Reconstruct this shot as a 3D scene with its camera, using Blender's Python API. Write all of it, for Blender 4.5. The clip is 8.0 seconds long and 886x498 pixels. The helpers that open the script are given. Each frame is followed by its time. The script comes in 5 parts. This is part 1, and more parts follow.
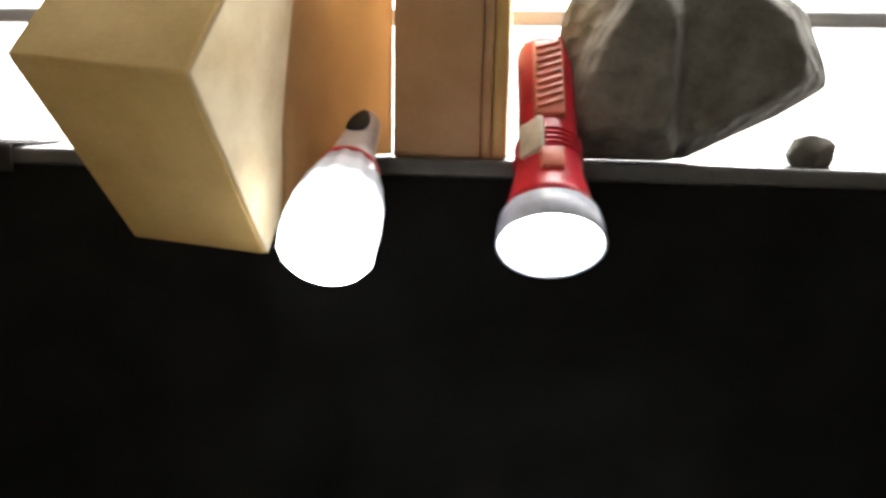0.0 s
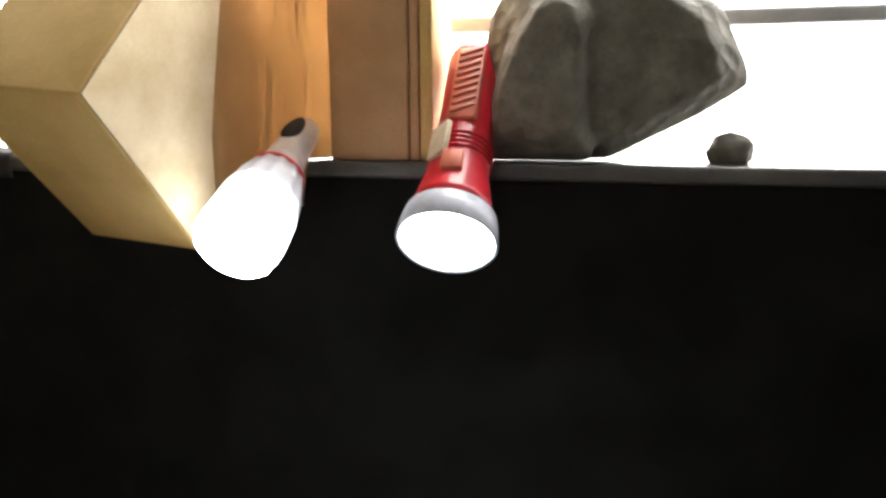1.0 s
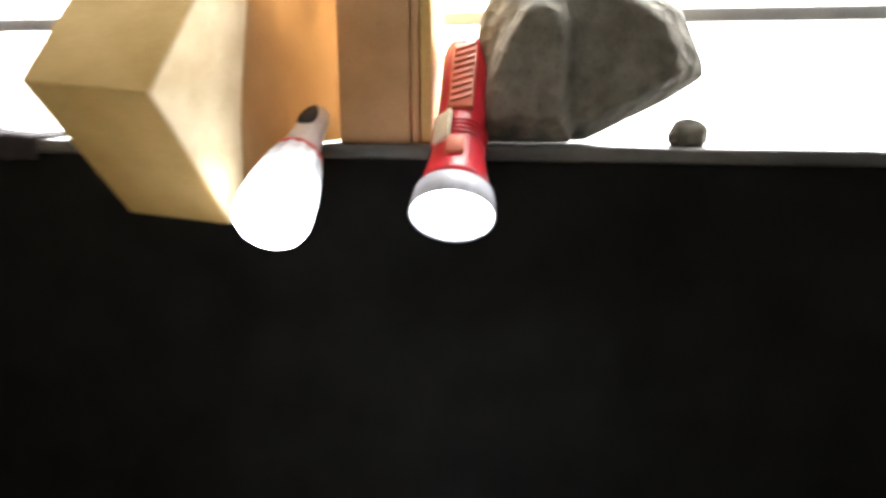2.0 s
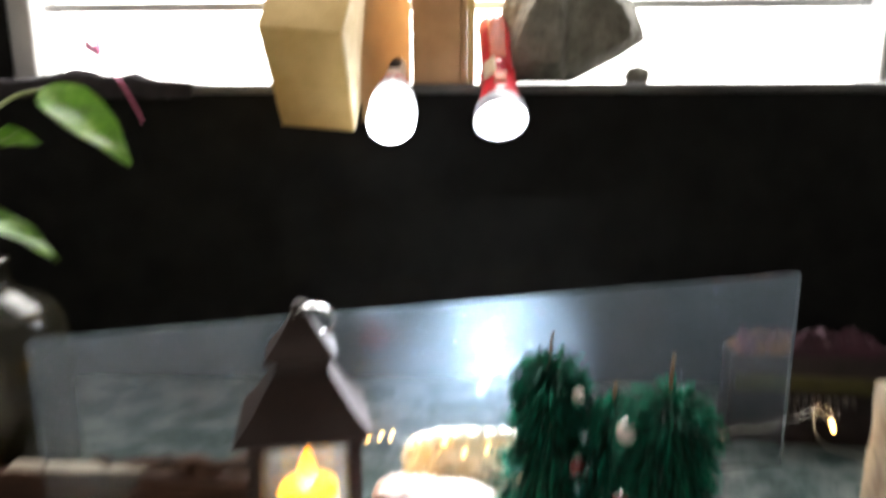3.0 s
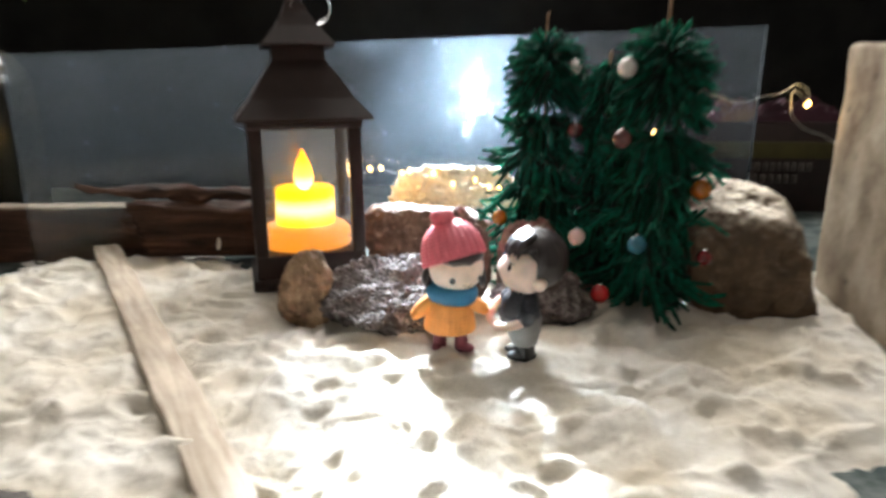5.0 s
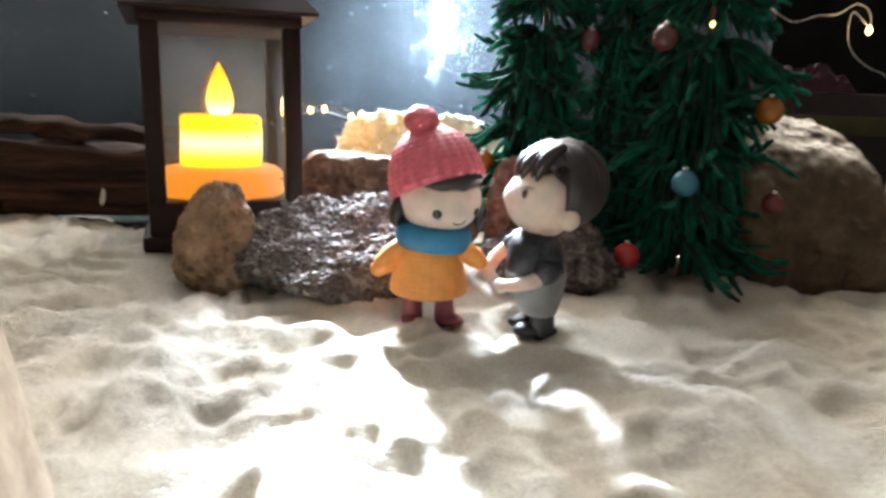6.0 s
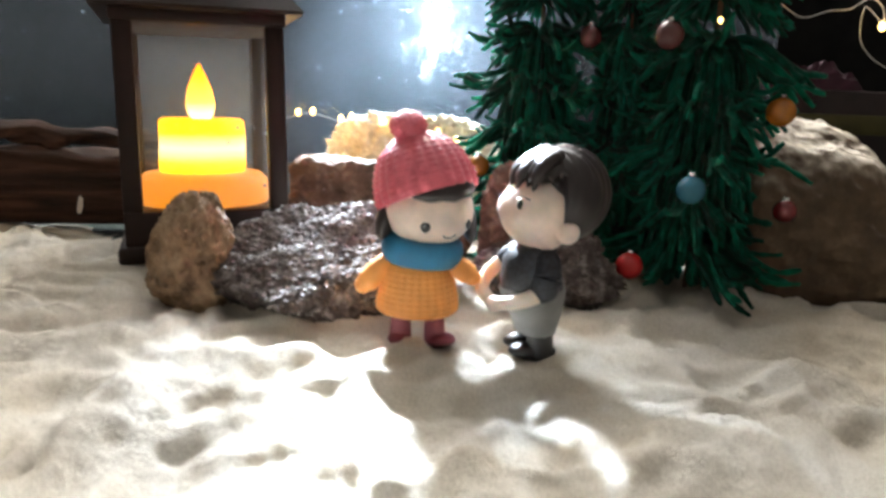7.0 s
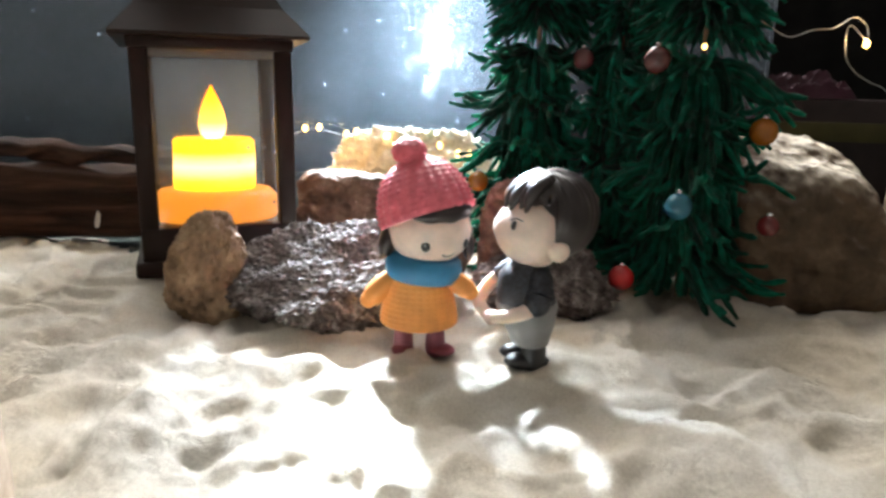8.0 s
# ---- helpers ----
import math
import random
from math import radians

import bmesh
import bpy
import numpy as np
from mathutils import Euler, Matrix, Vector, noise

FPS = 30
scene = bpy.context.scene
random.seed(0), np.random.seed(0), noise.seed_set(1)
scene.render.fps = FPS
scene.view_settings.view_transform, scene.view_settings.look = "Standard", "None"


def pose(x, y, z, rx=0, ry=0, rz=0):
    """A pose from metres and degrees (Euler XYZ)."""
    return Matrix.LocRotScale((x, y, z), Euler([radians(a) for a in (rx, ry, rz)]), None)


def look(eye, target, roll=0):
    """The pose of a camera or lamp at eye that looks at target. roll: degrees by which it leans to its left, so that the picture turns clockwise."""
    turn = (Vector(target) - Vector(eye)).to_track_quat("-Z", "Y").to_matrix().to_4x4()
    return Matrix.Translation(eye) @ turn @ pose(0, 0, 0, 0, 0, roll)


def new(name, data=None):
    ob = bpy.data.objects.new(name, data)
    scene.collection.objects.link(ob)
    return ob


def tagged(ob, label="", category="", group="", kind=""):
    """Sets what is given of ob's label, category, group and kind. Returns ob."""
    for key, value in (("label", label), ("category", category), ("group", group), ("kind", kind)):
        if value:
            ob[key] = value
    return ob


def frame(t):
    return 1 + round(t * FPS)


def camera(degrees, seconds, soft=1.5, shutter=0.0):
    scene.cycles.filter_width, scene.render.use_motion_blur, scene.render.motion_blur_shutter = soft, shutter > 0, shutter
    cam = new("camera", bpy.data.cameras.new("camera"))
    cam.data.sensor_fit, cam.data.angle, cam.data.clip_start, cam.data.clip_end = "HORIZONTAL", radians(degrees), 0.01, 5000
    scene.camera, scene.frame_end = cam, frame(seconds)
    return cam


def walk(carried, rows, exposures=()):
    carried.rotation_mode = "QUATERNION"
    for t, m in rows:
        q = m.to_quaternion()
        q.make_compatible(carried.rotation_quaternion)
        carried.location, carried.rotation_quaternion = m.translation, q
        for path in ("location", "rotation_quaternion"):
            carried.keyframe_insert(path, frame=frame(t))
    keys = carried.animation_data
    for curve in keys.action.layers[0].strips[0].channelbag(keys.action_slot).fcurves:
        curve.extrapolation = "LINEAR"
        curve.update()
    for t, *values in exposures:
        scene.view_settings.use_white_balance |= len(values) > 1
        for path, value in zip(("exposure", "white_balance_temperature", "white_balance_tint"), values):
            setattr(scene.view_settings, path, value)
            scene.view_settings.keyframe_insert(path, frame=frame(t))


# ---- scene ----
# ---------- camera and walk ----------
PATH = [
    (0, (0.0141, 0.2123, 0.2666), (-0.0489, 0.4998, 0.2084), 1.15),
    (0.5, (0.0725, 0.2101, 0.2738), (-0.0231, 0.4877, 0.2119), 0.76),
    (1, (0.0890, 0.2127, 0.2708), (-0.0092, 0.4898, 0.2112), -0.25),
    (2.3, (0.0712, 0.0988, 0.2841), (-0.0004, 0.3797, 0.2068), 0.17),
    (2.5, (0.0583, 0.0418, 0.2789), (-0.0075, 0.3237, 0.2002), 0.08),
    (2.7, (0.0465, -0.0032, 0.2526), (-0.0057, 0.2855, 0.1899), -0.81),
    (2.9, (0.0341, -0.0412, 0.2484), (-0.0082, 0.2494, 0.1869), -0.60),
    (3, (0.0307, -0.0624, 0.2386), (-0.0109, 0.2276, 0.1739), -0.16),
    (3.1, (0.0270, -0.0768, 0.2378), (-0.0144, 0.2118, 0.1673), -0.62),
    (3.5, (0.0220, -0.1230, 0.2197), (-0.0082, 0.1649, 0.1412), 0.86),
    (4, (0.0179, -0.1654, 0.1953), (-0.0073, 0.1246, 0.1229), 0.29),
    (4.3, (0.0158, -0.1659, 0.1680), (-0.0068, 0.1216, 0.0854), 0.17),
    (4.5, (0.0118, -0.1534, 0.1488), (-0.0042, 0.1347, 0.0667), 0.76),
    (5, (0.0057, -0.1016, 0.1176), (-0.0098, 0.1858, 0.0329), 0.11),
    (5.2, (0.0029, -0.0780, 0.1037), (-0.0066, 0.2101, 0.0205), 0.83),
    (6.5, (-0.0124, -0.0120, 0.0608), (0.0020, 0.2787, -0.0117), 2.36),
    (7, (-0.0064, -0.0092, 0.0674), (0.0051, 0.2810, -0.0078), 2.19),
    (7.5, (-0.0067, -0.0126, 0.0719), (0.0025, 0.2778, -0.0030), 2.04),
    (8, (-0.0053, -0.0194, 0.0745), (0.0037, 0.2709, -0.0006), 1.76),
]
cam = camera(63.5, 8.0, soft=2.9, shutter=0.9)
EXPOSURES = [(0.0, 0.1), (1.2, 0.4), (2.5, 0.75), (3.5, 0.75), (4.2, 0.60), (4.6, 0.58), (5.2, 0.42), (6.5, 0.25), (7.0, 0.38), (8.0, 0.40)]
walk(cam, [(t, look(eye, target, roll)) for t, eye, target, roll in PATH], EXPOSURES)

# ---------- world and large lights ----------
world = bpy.data.worlds.new("world")
scene.world = world
world.use_nodes = True
wn, wl = world.node_tree.nodes, world.node_tree.links
sky = wn.new("ShaderNodeTexSky")
sky.sky_type, sky.sun_disc = "NISHITA", False
sky.sun_elevation, sky.sun_rotation = radians(40), radians(20)
wl.new(sky.outputs["Color"], wn["Background"].inputs["Color"])
wn["Background"].inputs["Strength"].default_value = 0.1

# the window wall stands at a slight angle to the little landscape
ROOM = pose(-0.0385, -0.0101, 0, 0, 0, 5.93)
# the two torches are the key lights of the little landscape
WHITE_LENS, WHITE_AIM = ROOM @ Vector((0.0068, 0.4550, 0.2165)), Vector((-0.008, 0.066, 0.0))
RED_LENS, RED_AIM = ROOM @ Vector((0.0858, 0.4790, 0.2164)), Vector((0.000, 0.310, 0.040))
RED_TAIL = ROOM @ Vector((0.0820, 0.5620, 0.2915))
WHITE_TAIL = ROOM @ Vector((0.0030, 0.5330, 0.2590))


def spot(name, place, aim, watts, degrees, blend, colour, radius):
    data = bpy.data.lights.new(name, "SPOT")
    data.energy, data.spot_size, data.spot_blend = watts, radians(degrees), blend
    data.color, data.shadow_soft_size = colour, radius
    ob = new(name, data)
    ob.matrix_world = look(place, aim)
    return ob


white_axis = (WHITE_LENS - WHITE_TAIL).normalized()
red_axis = (RED_LENS - RED_TAIL).normalized()
spot("white_torch_beam", WHITE_LENS + 0.004 * white_axis, WHITE_AIM, 62.0, 22, 1.0, (0.74, 0.87, 1.0), 0.014)
spot("red_torch_beam", RED_LENS + 0.004 * red_axis, RED_AIM, 36.0, 42, 1.0, (0.74, 0.87, 1.0), 0.016)

# daylight in the window's opening
day = bpy.data.lights.new("window_daylight", "AREA")
day.shape, day.size, day.size_y, day.energy, day.color = "RECTANGLE", 0.72, 0.68, 16.2, (0.995, 0.972, 0.935)
new("window_daylight", day).matrix_world = ROOM @ pose(0.045, 0.655, 0.60, -90, 0, 0)

# the little warm bulbs and the candle
BULBS = [(0.1653, 0.2655, 0.0868), (0.0745, 0.1920, 0.0815)]


def lamp(name, place, watts, colour, radius):
    data = bpy.data.lights.new(name, "POINT")
    data.energy, data.color, data.shadow_soft_size = watts, colour, radius
    new(name, data).location = place


lamp("fairy_bulb_glow", Vector(BULBS[0]) + Vector((0, -0.0025, 0)), 0.013, (1.0, 0.66, 0.28), 0.0018)
lamp("fairy_heap_glow", (-0.070, 0.302, 0.046), 0.06, (1.0, 0.60, 0.22), 0.004)

# ---------- materials ----------


class Mat:
    """A node material with a few short-hands."""

    def __init__(self, name):
        self.m = bpy.data.materials.new(name)
        self.m.use_nodes = True
        self.n, self.l = self.m.node_tree.nodes, self.m.node_tree.links
        self.p = self.n["Principled BSDF"]
        self.out = self.n["Material Output"]
        self.c = self.n.new("ShaderNodeTexCoord").outputs["Object"]

    def noise(self, scale, detail=6, rough=0.55, stretch=None, distortion=0.0):
        t = self.n.new("ShaderNodeTexNoise")
        t.inputs["Scale"].default_value, t.inputs["Detail"].default_value = scale, detail
        t.inputs["Roughness"].default_value, t.inputs["Distortion"].default_value = rough, distortion
        src = self.c
        if stretch:
            mp = self.n.new("ShaderNodeMapping")
            mp.inputs["Scale"].default_value = stretch
            self.l.new(self.c, mp.inputs["Vector"])
            src = mp.outputs["Vector"]
        self.l.new(src, t.inputs["Vector"])
        return t.outputs["Fac"]

    def voronoi(self, scale, feature="F1"):
        t = self.n.new("ShaderNodeTexVoronoi")
        t.feature = feature
        t.inputs["Scale"].default_value = scale
        self.l.new(self.c, t.inputs["Vector"])
        return t.outputs["Distance"]

    def ramp(self, fac, *stops):
        r = self.n.new("ShaderNodeValToRGB")
        e = r.color_ramp.elements
        while len(e) < len(stops):
            e.new(0.5)
        for k, (pos, col) in zip(e, stops):
            k.position = pos
            k.color = (*col, 1) if isinstance(col, tuple) else (col, col, col, 1)
        self.l.new(fac, r.inputs["Fac"])
        return r.outputs["Color"]

    def mix(self, fac, a, b, mode="MIX"):
        x = self.n.new("ShaderNodeMix")
        x.data_type, x.blend_type = "RGBA", mode
        for sock, v in ((x.inputs["Factor"], fac), (x.inputs["A"], a), (x.inputs["B"], b)):
            if isinstance(v, (int, float)):
                sock.default_value = v
            elif isinstance(v, tuple):
                sock.default_value = (*v, 1)
            else:
                self.l.new(v, sock)
        return x.outputs["Result"]

    def set(self, **kw):
        names = dict(col="Base Color", rough="Roughness", metal="Metallic", trans="Transmission Weight", ior="IOR",
                     emit="Emission Color", power="Emission Strength", sss="Subsurface Weight", spec="Specular IOR Level", coat="Coat Weight", sheen="Sheen Weight")
        for k, v in kw.items():
            s = self.p.inputs[names[k]]
            if isinstance(v, tuple):
                s.default_value = (*v, 1)
            elif isinstance(v, (int, float)):
                s.default_value = v
            else:
                self.l.new(v, s)
        return self

    def bump(self, height, strength=0.4, dist=0.001):
        b = self.n.new("ShaderNodeBump")
        b.inputs["Strength"].default_value, b.inputs["Distance"].default_value = strength, dist
        self.l.new(height, b.inputs["Height"])
        self.l.new(b.outputs["Normal"], self.p.inputs["Normal"])
        return self


def plastic(name, col, rough=0.4, sss=0.0, grain=900, amount=0.12):
    a = Mat(name)
    dark = tuple(c * (1 - amount) for c in col)
    light = tuple(min(1, c * (1 + amount)) for c in col)
    a.set(col=a.ramp(a.noise(grain * 0.2), (0.35, dark), (0.65, light)), rough=rough, sss=sss)
    a.bump(a.noise(grain), 0.08, 0.0004)
    return a.m


def rock_mat(name, dark, mid, light, scale=120, dusty=0.0, gloss=0.75):
    a = Mat(name)
    base = a.ramp(a.noise(scale, 10, 0.65), (0.3, dark), (0.5, mid), (0.72, light))
    spots = a.ramp(a.voronoi(scale * 5), (0.05, 0.55), (0.35, 1.0))
    col = a.mix(0.45, base, spots, "MULTIPLY")
    # sand dust on upward faces, its paleness also carrying torchlight on the tops
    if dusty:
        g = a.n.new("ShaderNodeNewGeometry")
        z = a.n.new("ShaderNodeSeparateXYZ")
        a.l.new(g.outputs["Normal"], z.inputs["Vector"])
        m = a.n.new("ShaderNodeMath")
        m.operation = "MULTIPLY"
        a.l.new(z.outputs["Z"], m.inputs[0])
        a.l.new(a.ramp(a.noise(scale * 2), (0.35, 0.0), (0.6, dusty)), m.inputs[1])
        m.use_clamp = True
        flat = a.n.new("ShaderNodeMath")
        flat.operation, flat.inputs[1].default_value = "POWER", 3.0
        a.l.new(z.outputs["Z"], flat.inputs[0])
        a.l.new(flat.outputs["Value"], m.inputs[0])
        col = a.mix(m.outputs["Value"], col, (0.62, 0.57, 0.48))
    a.set(col=col, rough=gloss, spec=0.5)
    pits = a.ramp(a.voronoi(scale * 2.2), (0.1, 0.0), (0.6, 1.0))
    a.bump(a.mix(0.5, a.noise(scale * 1.5, 4, 0.55), pits), 0.75, 0.0030)
    return a.m


def wood_mat(name, dark, mid, light, along=(1, 1, 0.12), scale=160, rough=0.75, strength=0.5):
    a = Mat(name)
    grain = a.noise(scale, 8, 0.6, along, 0.6)
    col = a.ramp(grain, (0.3, dark), (0.5, mid), (0.7, light))
    stain = a.ramp(a.noise(30, 5), (0.3, 0.6), (0.6, 1.0))
    a.set(col=a.mix(0.8, col, stain, "MULTIPLY"), rough=rough, spec=0.3)
    a.bump(a.noise(scale * 1.6, 8, 0.65, along), strength, 0.0008)
    return a.m


def emission(name, col, strength):
    a = Mat(name)
    a.set(col=col, rough=0.4, emit=col, power=strength)
    return a.m


def glass_mat(name, tint=(1, 1, 1), rough=0.02, dust=None, beam_smudge=False, ior=1.45):
    a = Mat(name)
    a.set(col=tint, trans=1.0, rough=rough, ior=ior)
    if dust:
        spread = a.n.new("ShaderNodeBsdfTranslucent")
        spread.inputs["Color"].default_value = (0.54, 0.66, 0.80, 1)
        film = a.n.new("ShaderNodeBsdfDiffuse")
        film.inputs["Color"].default_value = (0.50, 0.56, 0.60, 1)
        both = a.n.new("ShaderNodeMixShader")
        a.l.new(spread.outputs[0], both.inputs[1])
        a.l.new(film.outputs[0], both.inputs[2])
        both.inputs[0].default_value = 0.35
        clouds = a.ramp(a.noise(18, 6, 0.6), (0.3, dust * 0.7), (0.7, dust * 1.15))
        specks = a.ramp(a.voronoi(95), (0.03, 0.65), (0.075, 0.0))
        smear = a.ramp(a.noise(140, 4, 0.6, (1, 1, 0.18)), (0.66, 0.0), (0.85, 0.16))
        fac = a.mix(1.0, a.mix(1.0, clouds, specks, "ADD"), smear, "ADD")
        if beam_smudge:
            # bright spot of the torch beam, painted in as denser dirt
            mp = a.n.new("ShaderNodeMapping")
            mp.inputs["Location"].default_value, mp.inputs["Scale"].default_value = (-0.2520 * 32, 0, -0.090 * 22), (32, 1, 22)
            a.l.new(a.c, mp.inputs["Vector"])
            far = a.n.new("ShaderNodeVectorMath")
            far.operation = "LENGTH"
            a.l.new(mp.outputs["Vector"], far.inputs[0])
            wob = a.n.new("ShaderNodeMath")
            wob.operation = "MULTIPLY_ADD"
            a.l.new(a.noise(70, 8, 0.7, (1, 1, 0.5), 1.0), wob.inputs[0])
            wob.inputs[1].default_value = 2.2
            edge = a.n.new("ShaderNodeMath")
            edge.operation = "ADD"
            a.l.new(far.outputs["Value"], edge.inputs[0])
            edge.inputs[1].default_value = -1.1
            a.l.new(edge.outputs["Value"], wob.inputs[2])
            blot = a.ramp(wob.outputs["Value"], (0.0, 1.0), (0.40, 0.0))
            # fainter ring round the spot for the beam's glow on the glass
            halo = a.ramp(far.outputs["Value"], (0.25, 1.0), (1.0, 0.0))
            streak = a.ramp(a.noise(95, 8, 0.75, (1, 1, 0.45), 2.0), (0.44, 0.0), (0.58, 0.50))
            crumbs = a.ramp(a.voronoi(330), (0.10, 0.55), (0.24, 0.0))
            fac = a.mix(1.0, fac, a.mix(1.0, blot, streak, "MULTIPLY"), "ADD")
            fac = a.mix(1.0, fac, a.mix(1.0, halo, crumbs, "MULTIPLY"), "ADD")
            fac = a.mix(1.0, fac, a.mix(1.0, halo, (0.012, 0.012, 0.012), "MULTIPLY"), "ADD")
        if beam_smudge:
            # the film thins towards the foot of the sheet
            up = a.n.new("ShaderNodeSeparateXYZ")
            a.l.new(a.c, up.inputs["Vector"])
            lift = a.n.new("ShaderNodeMapRange")
            a.l.new(up.outputs["Z"], lift.inputs["Value"])
            lift.inputs["From Min"].default_value, lift.inputs["From Max"].default_value = 0.02, 0.07
            lift.inputs["To Min"].default_value = 0.3
            fac = a.mix(1.0, fac, lift.outputs["Result"], "MULTIPLY")
        top = a.n.new("ShaderNodeMixShader")
        a.l.new(fac, top.inputs[0])
        a.l.new(a.p.outputs[0], top.inputs[1])
        a.l.new(both.outputs[0], top.inputs[2])
        a.l.new(top.outputs[0], a.out.inputs["Surface"])
    return a.m


def sand_mat():
    a = Mat("white_sand")
    fine = a.ramp(a.noise(1500, 4, 0.7), (0.3, (0.60, 0.575, 0.53)), (0.7, (0.81, 0.795, 0.76)))
    wide = a.ramp(a.noise(22, 6), (0.35, (0.84, 0.74, 0.58)), (0.65, (1.0, 0.985, 0.95)))
    grit = a.ramp(a.voronoi(260), (0.02, 0.35), (0.05, 1.0))
    a.set(col=a.mix(0.5, a.mix(0.8, fine, wide, "MULTIPLY"), grit, "MULTIPLY"), rough=0.9, spec=0.2)
    a.bump(a.noise(230, 10, 0.72), 0.75, 0.004)
    return a.m


def table_mat():
    a = Mat("dusty_table_top")
    base = a.ramp(a.noise(60, 8), (0.3, (0.007, 0.019, 0.018)), (0.7, (0.015, 0.032, 0.030)))
    powder = a.ramp(a.noise(40, 9, 0.72), (0.44, 0.0), (0.74, 0.32))
    a.set(col=a.mix(powder, base, (0.5, 0.5, 0.47)), rough=0.75, spec=0.25)
    a.bump(a.noise(300), 0.15, 0.0005)
    return a.m


def wall_mat(name, dark, light, rough=0.85, scale=30):
    a = Mat(name)
    a.set(col=a.mix(0.22, a.ramp(a.noise(scale, 8), (0.35, dark), (0.65, light)), a.ramp(a.noise(scale * 20), (0.3, 0.6), (0.7, 1.0)), "MULTIPLY"), rough=rough, spec=0.25)
    a.bump(a.noise(scale * 14, 8), 0.12, 0.001)
    return a.m


SAND, TABLE = sand_mat(), table_mat()
BLACK_WALL = wall_mat("black_painted_wall", (0.006, 0.006, 0.006), (0.011, 0.011, 0.0105))
BLACK_WALL.node_tree.nodes["Principled BSDF"].inputs["Specular IOR Level"].default_value = 0.08
ROOM_WALL = wall_mat("dim_plaster", (0.50, 0.475, 0.445), (0.60, 0.575, 0.54), scale=4)
FRAME_GREY = wall_mat("grey_window_frame", (0.42, 0.42, 0.42), (0.55, 0.55, 0.54), 0.5)
SILL = wall_mat("worn_sill", (0.07, 0.07, 0.07), (0.12, 0.115, 0.11), 0.3)
DAY = emission("daylight_haze", (1.0, 0.985, 0.95), 5.0)
LANTERN = plastic("dark_bronze_plastic", (0.014, 0.006, 0.004), 0.5)
LANTERN.node_tree.nodes["Principled BSDF"].inputs["Specular IOR Level"].default_value = 0.2
CLEAR = glass_mat("clear_pane", rough=0.03, dust=0.045)
DUSTY = glass_mat("dusty_glass_sheet", (0.93, 0.97, 0.96), 0.004, dust=0.032, beam_smudge=True, ior=1.22)
METAL = Mat("bright_wire").set(col=(0.7, 0.7, 0.7), metal=1.0, rough=0.25).m

# ---------- mesh helpers ----------


def finish(name, bm, mats, smooth=True):
    me = bpy.data.meshes.new(name)
    bm.to_mesh(me)
    bm.free()
    for m in mats if isinstance(mats, (list, tuple)) else [mats]:
        me.materials.append(m)
    if smooth:
        me.shade_smooth()
    return me


def part(name, bm, material, parent, label="", smooth=True):
    ob = new(name, finish(name, bm, material, smooth))
    ob.parent = parent
    return tagged(ob, label)


def solo(name, bm, material, label, category, m=None, group="", kind="", smooth=True):
    ob = new(name, finish(name, bm, material, smooth))
    if m:
        ob.matrix_world = m
    return tagged(ob, label, category, group, kind)


def thing(name, label, category, m=None, group=""):
    ob = new(name)
    if m:
        ob.matrix_world = m
    ob.empty_display_size = 0.01
    return tagged(ob, label, category, group)


def block(lo, hi, bevel=0.0, seg=2, bm=None):
    bm = bm or bmesh.new()
    lo, hi = Vector(lo), Vector(hi)
    got = bmesh.ops.create_cube(bm, size=1.0, matrix=Matrix.Translation((lo + hi) / 2) @ Matrix.Diagonal((*(hi - lo), 1)))
    if bevel:
        edges = {e for v in got["verts"] for e in v.link_edges}
        bmesh.ops.bevel(bm, geom=list(edges), offset=bevel, segments=seg, affect="EDGES", profile=0.5)
    return bm


def lathe(profile, steps=32, bm=None, m=None, ripple=None, index=0):
    """Turns (radius, height) rows round z."""
    bm = bm or bmesh.new()
    rings = []
    for r, h in profile:
        ring = []
        for k in range(steps):
            a = 2 * math.pi * k / steps
            rr = r * (ripple(a, h) if ripple else 1)
            v = Vector((rr * math.cos(a), rr * math.sin(a), h))
            ring.append(bm.verts.new(m @ v if m else v))
        rings.append(ring)
    for a, b in zip(rings, rings[1:]):
        for k in range(steps):
            f = bm.faces.new((a[k], a[(k + 1) % steps], b[(k + 1) % steps], b[k]))
            f.material_index = index
    for ring, flip in ((rings[0], True), (rings[-1], False)):
        f = bm.faces.new(reversed(ring) if flip else ring)
        f.material_index = index
    return bm


def tube(points, radius, sides=8, bm=None, index=0, close=False):
    """A round tube along points; radius may be a list."""
    bm = bm or bmesh.new()
    pts = [Vector(p) for p in points]
    radii = [float(r) for r in radius] if isinstance(radius, (list, tuple)) else [radius] * len(pts)
    rings, ref = [], Vector((0.13, 0.31, 0.94))
    for k, p in enumerate(pts):
        if close:
            d = pts[(k + 1) % len(pts)] - pts[k - 1]
        else:
            d = pts[min(k + 1, len(pts) - 1)] - pts[max(k - 1, 0)]
        d.normalize()
        u = d.cross(ref)
        if u.length < 0.1:
            u = d.cross(Vector((1, 0, 0)))
        u.normalize()
        w = d.cross(u)
        rings.append([bm.verts.new(p + radii[k] * (math.cos(2 * math.pi * s / sides) * u + math.sin(2 * math.pi * s / sides) * w)) for s in range(sides)])
    pairs = list(zip(rings, rings[1:])) + ([(rings[-1], rings[0])] if close else [])
    for a, b in pairs:
        for s in range(sides):
            f = bm.faces.new((a[s], b[s], b[(s + 1) % sides], a[(s + 1) % sides]))
            f.material_index = index
    if not close:
        bm.faces.new(rings[0]).material_index = index
        bm.faces.new(reversed(rings[-1])).material_index = index
    return bm


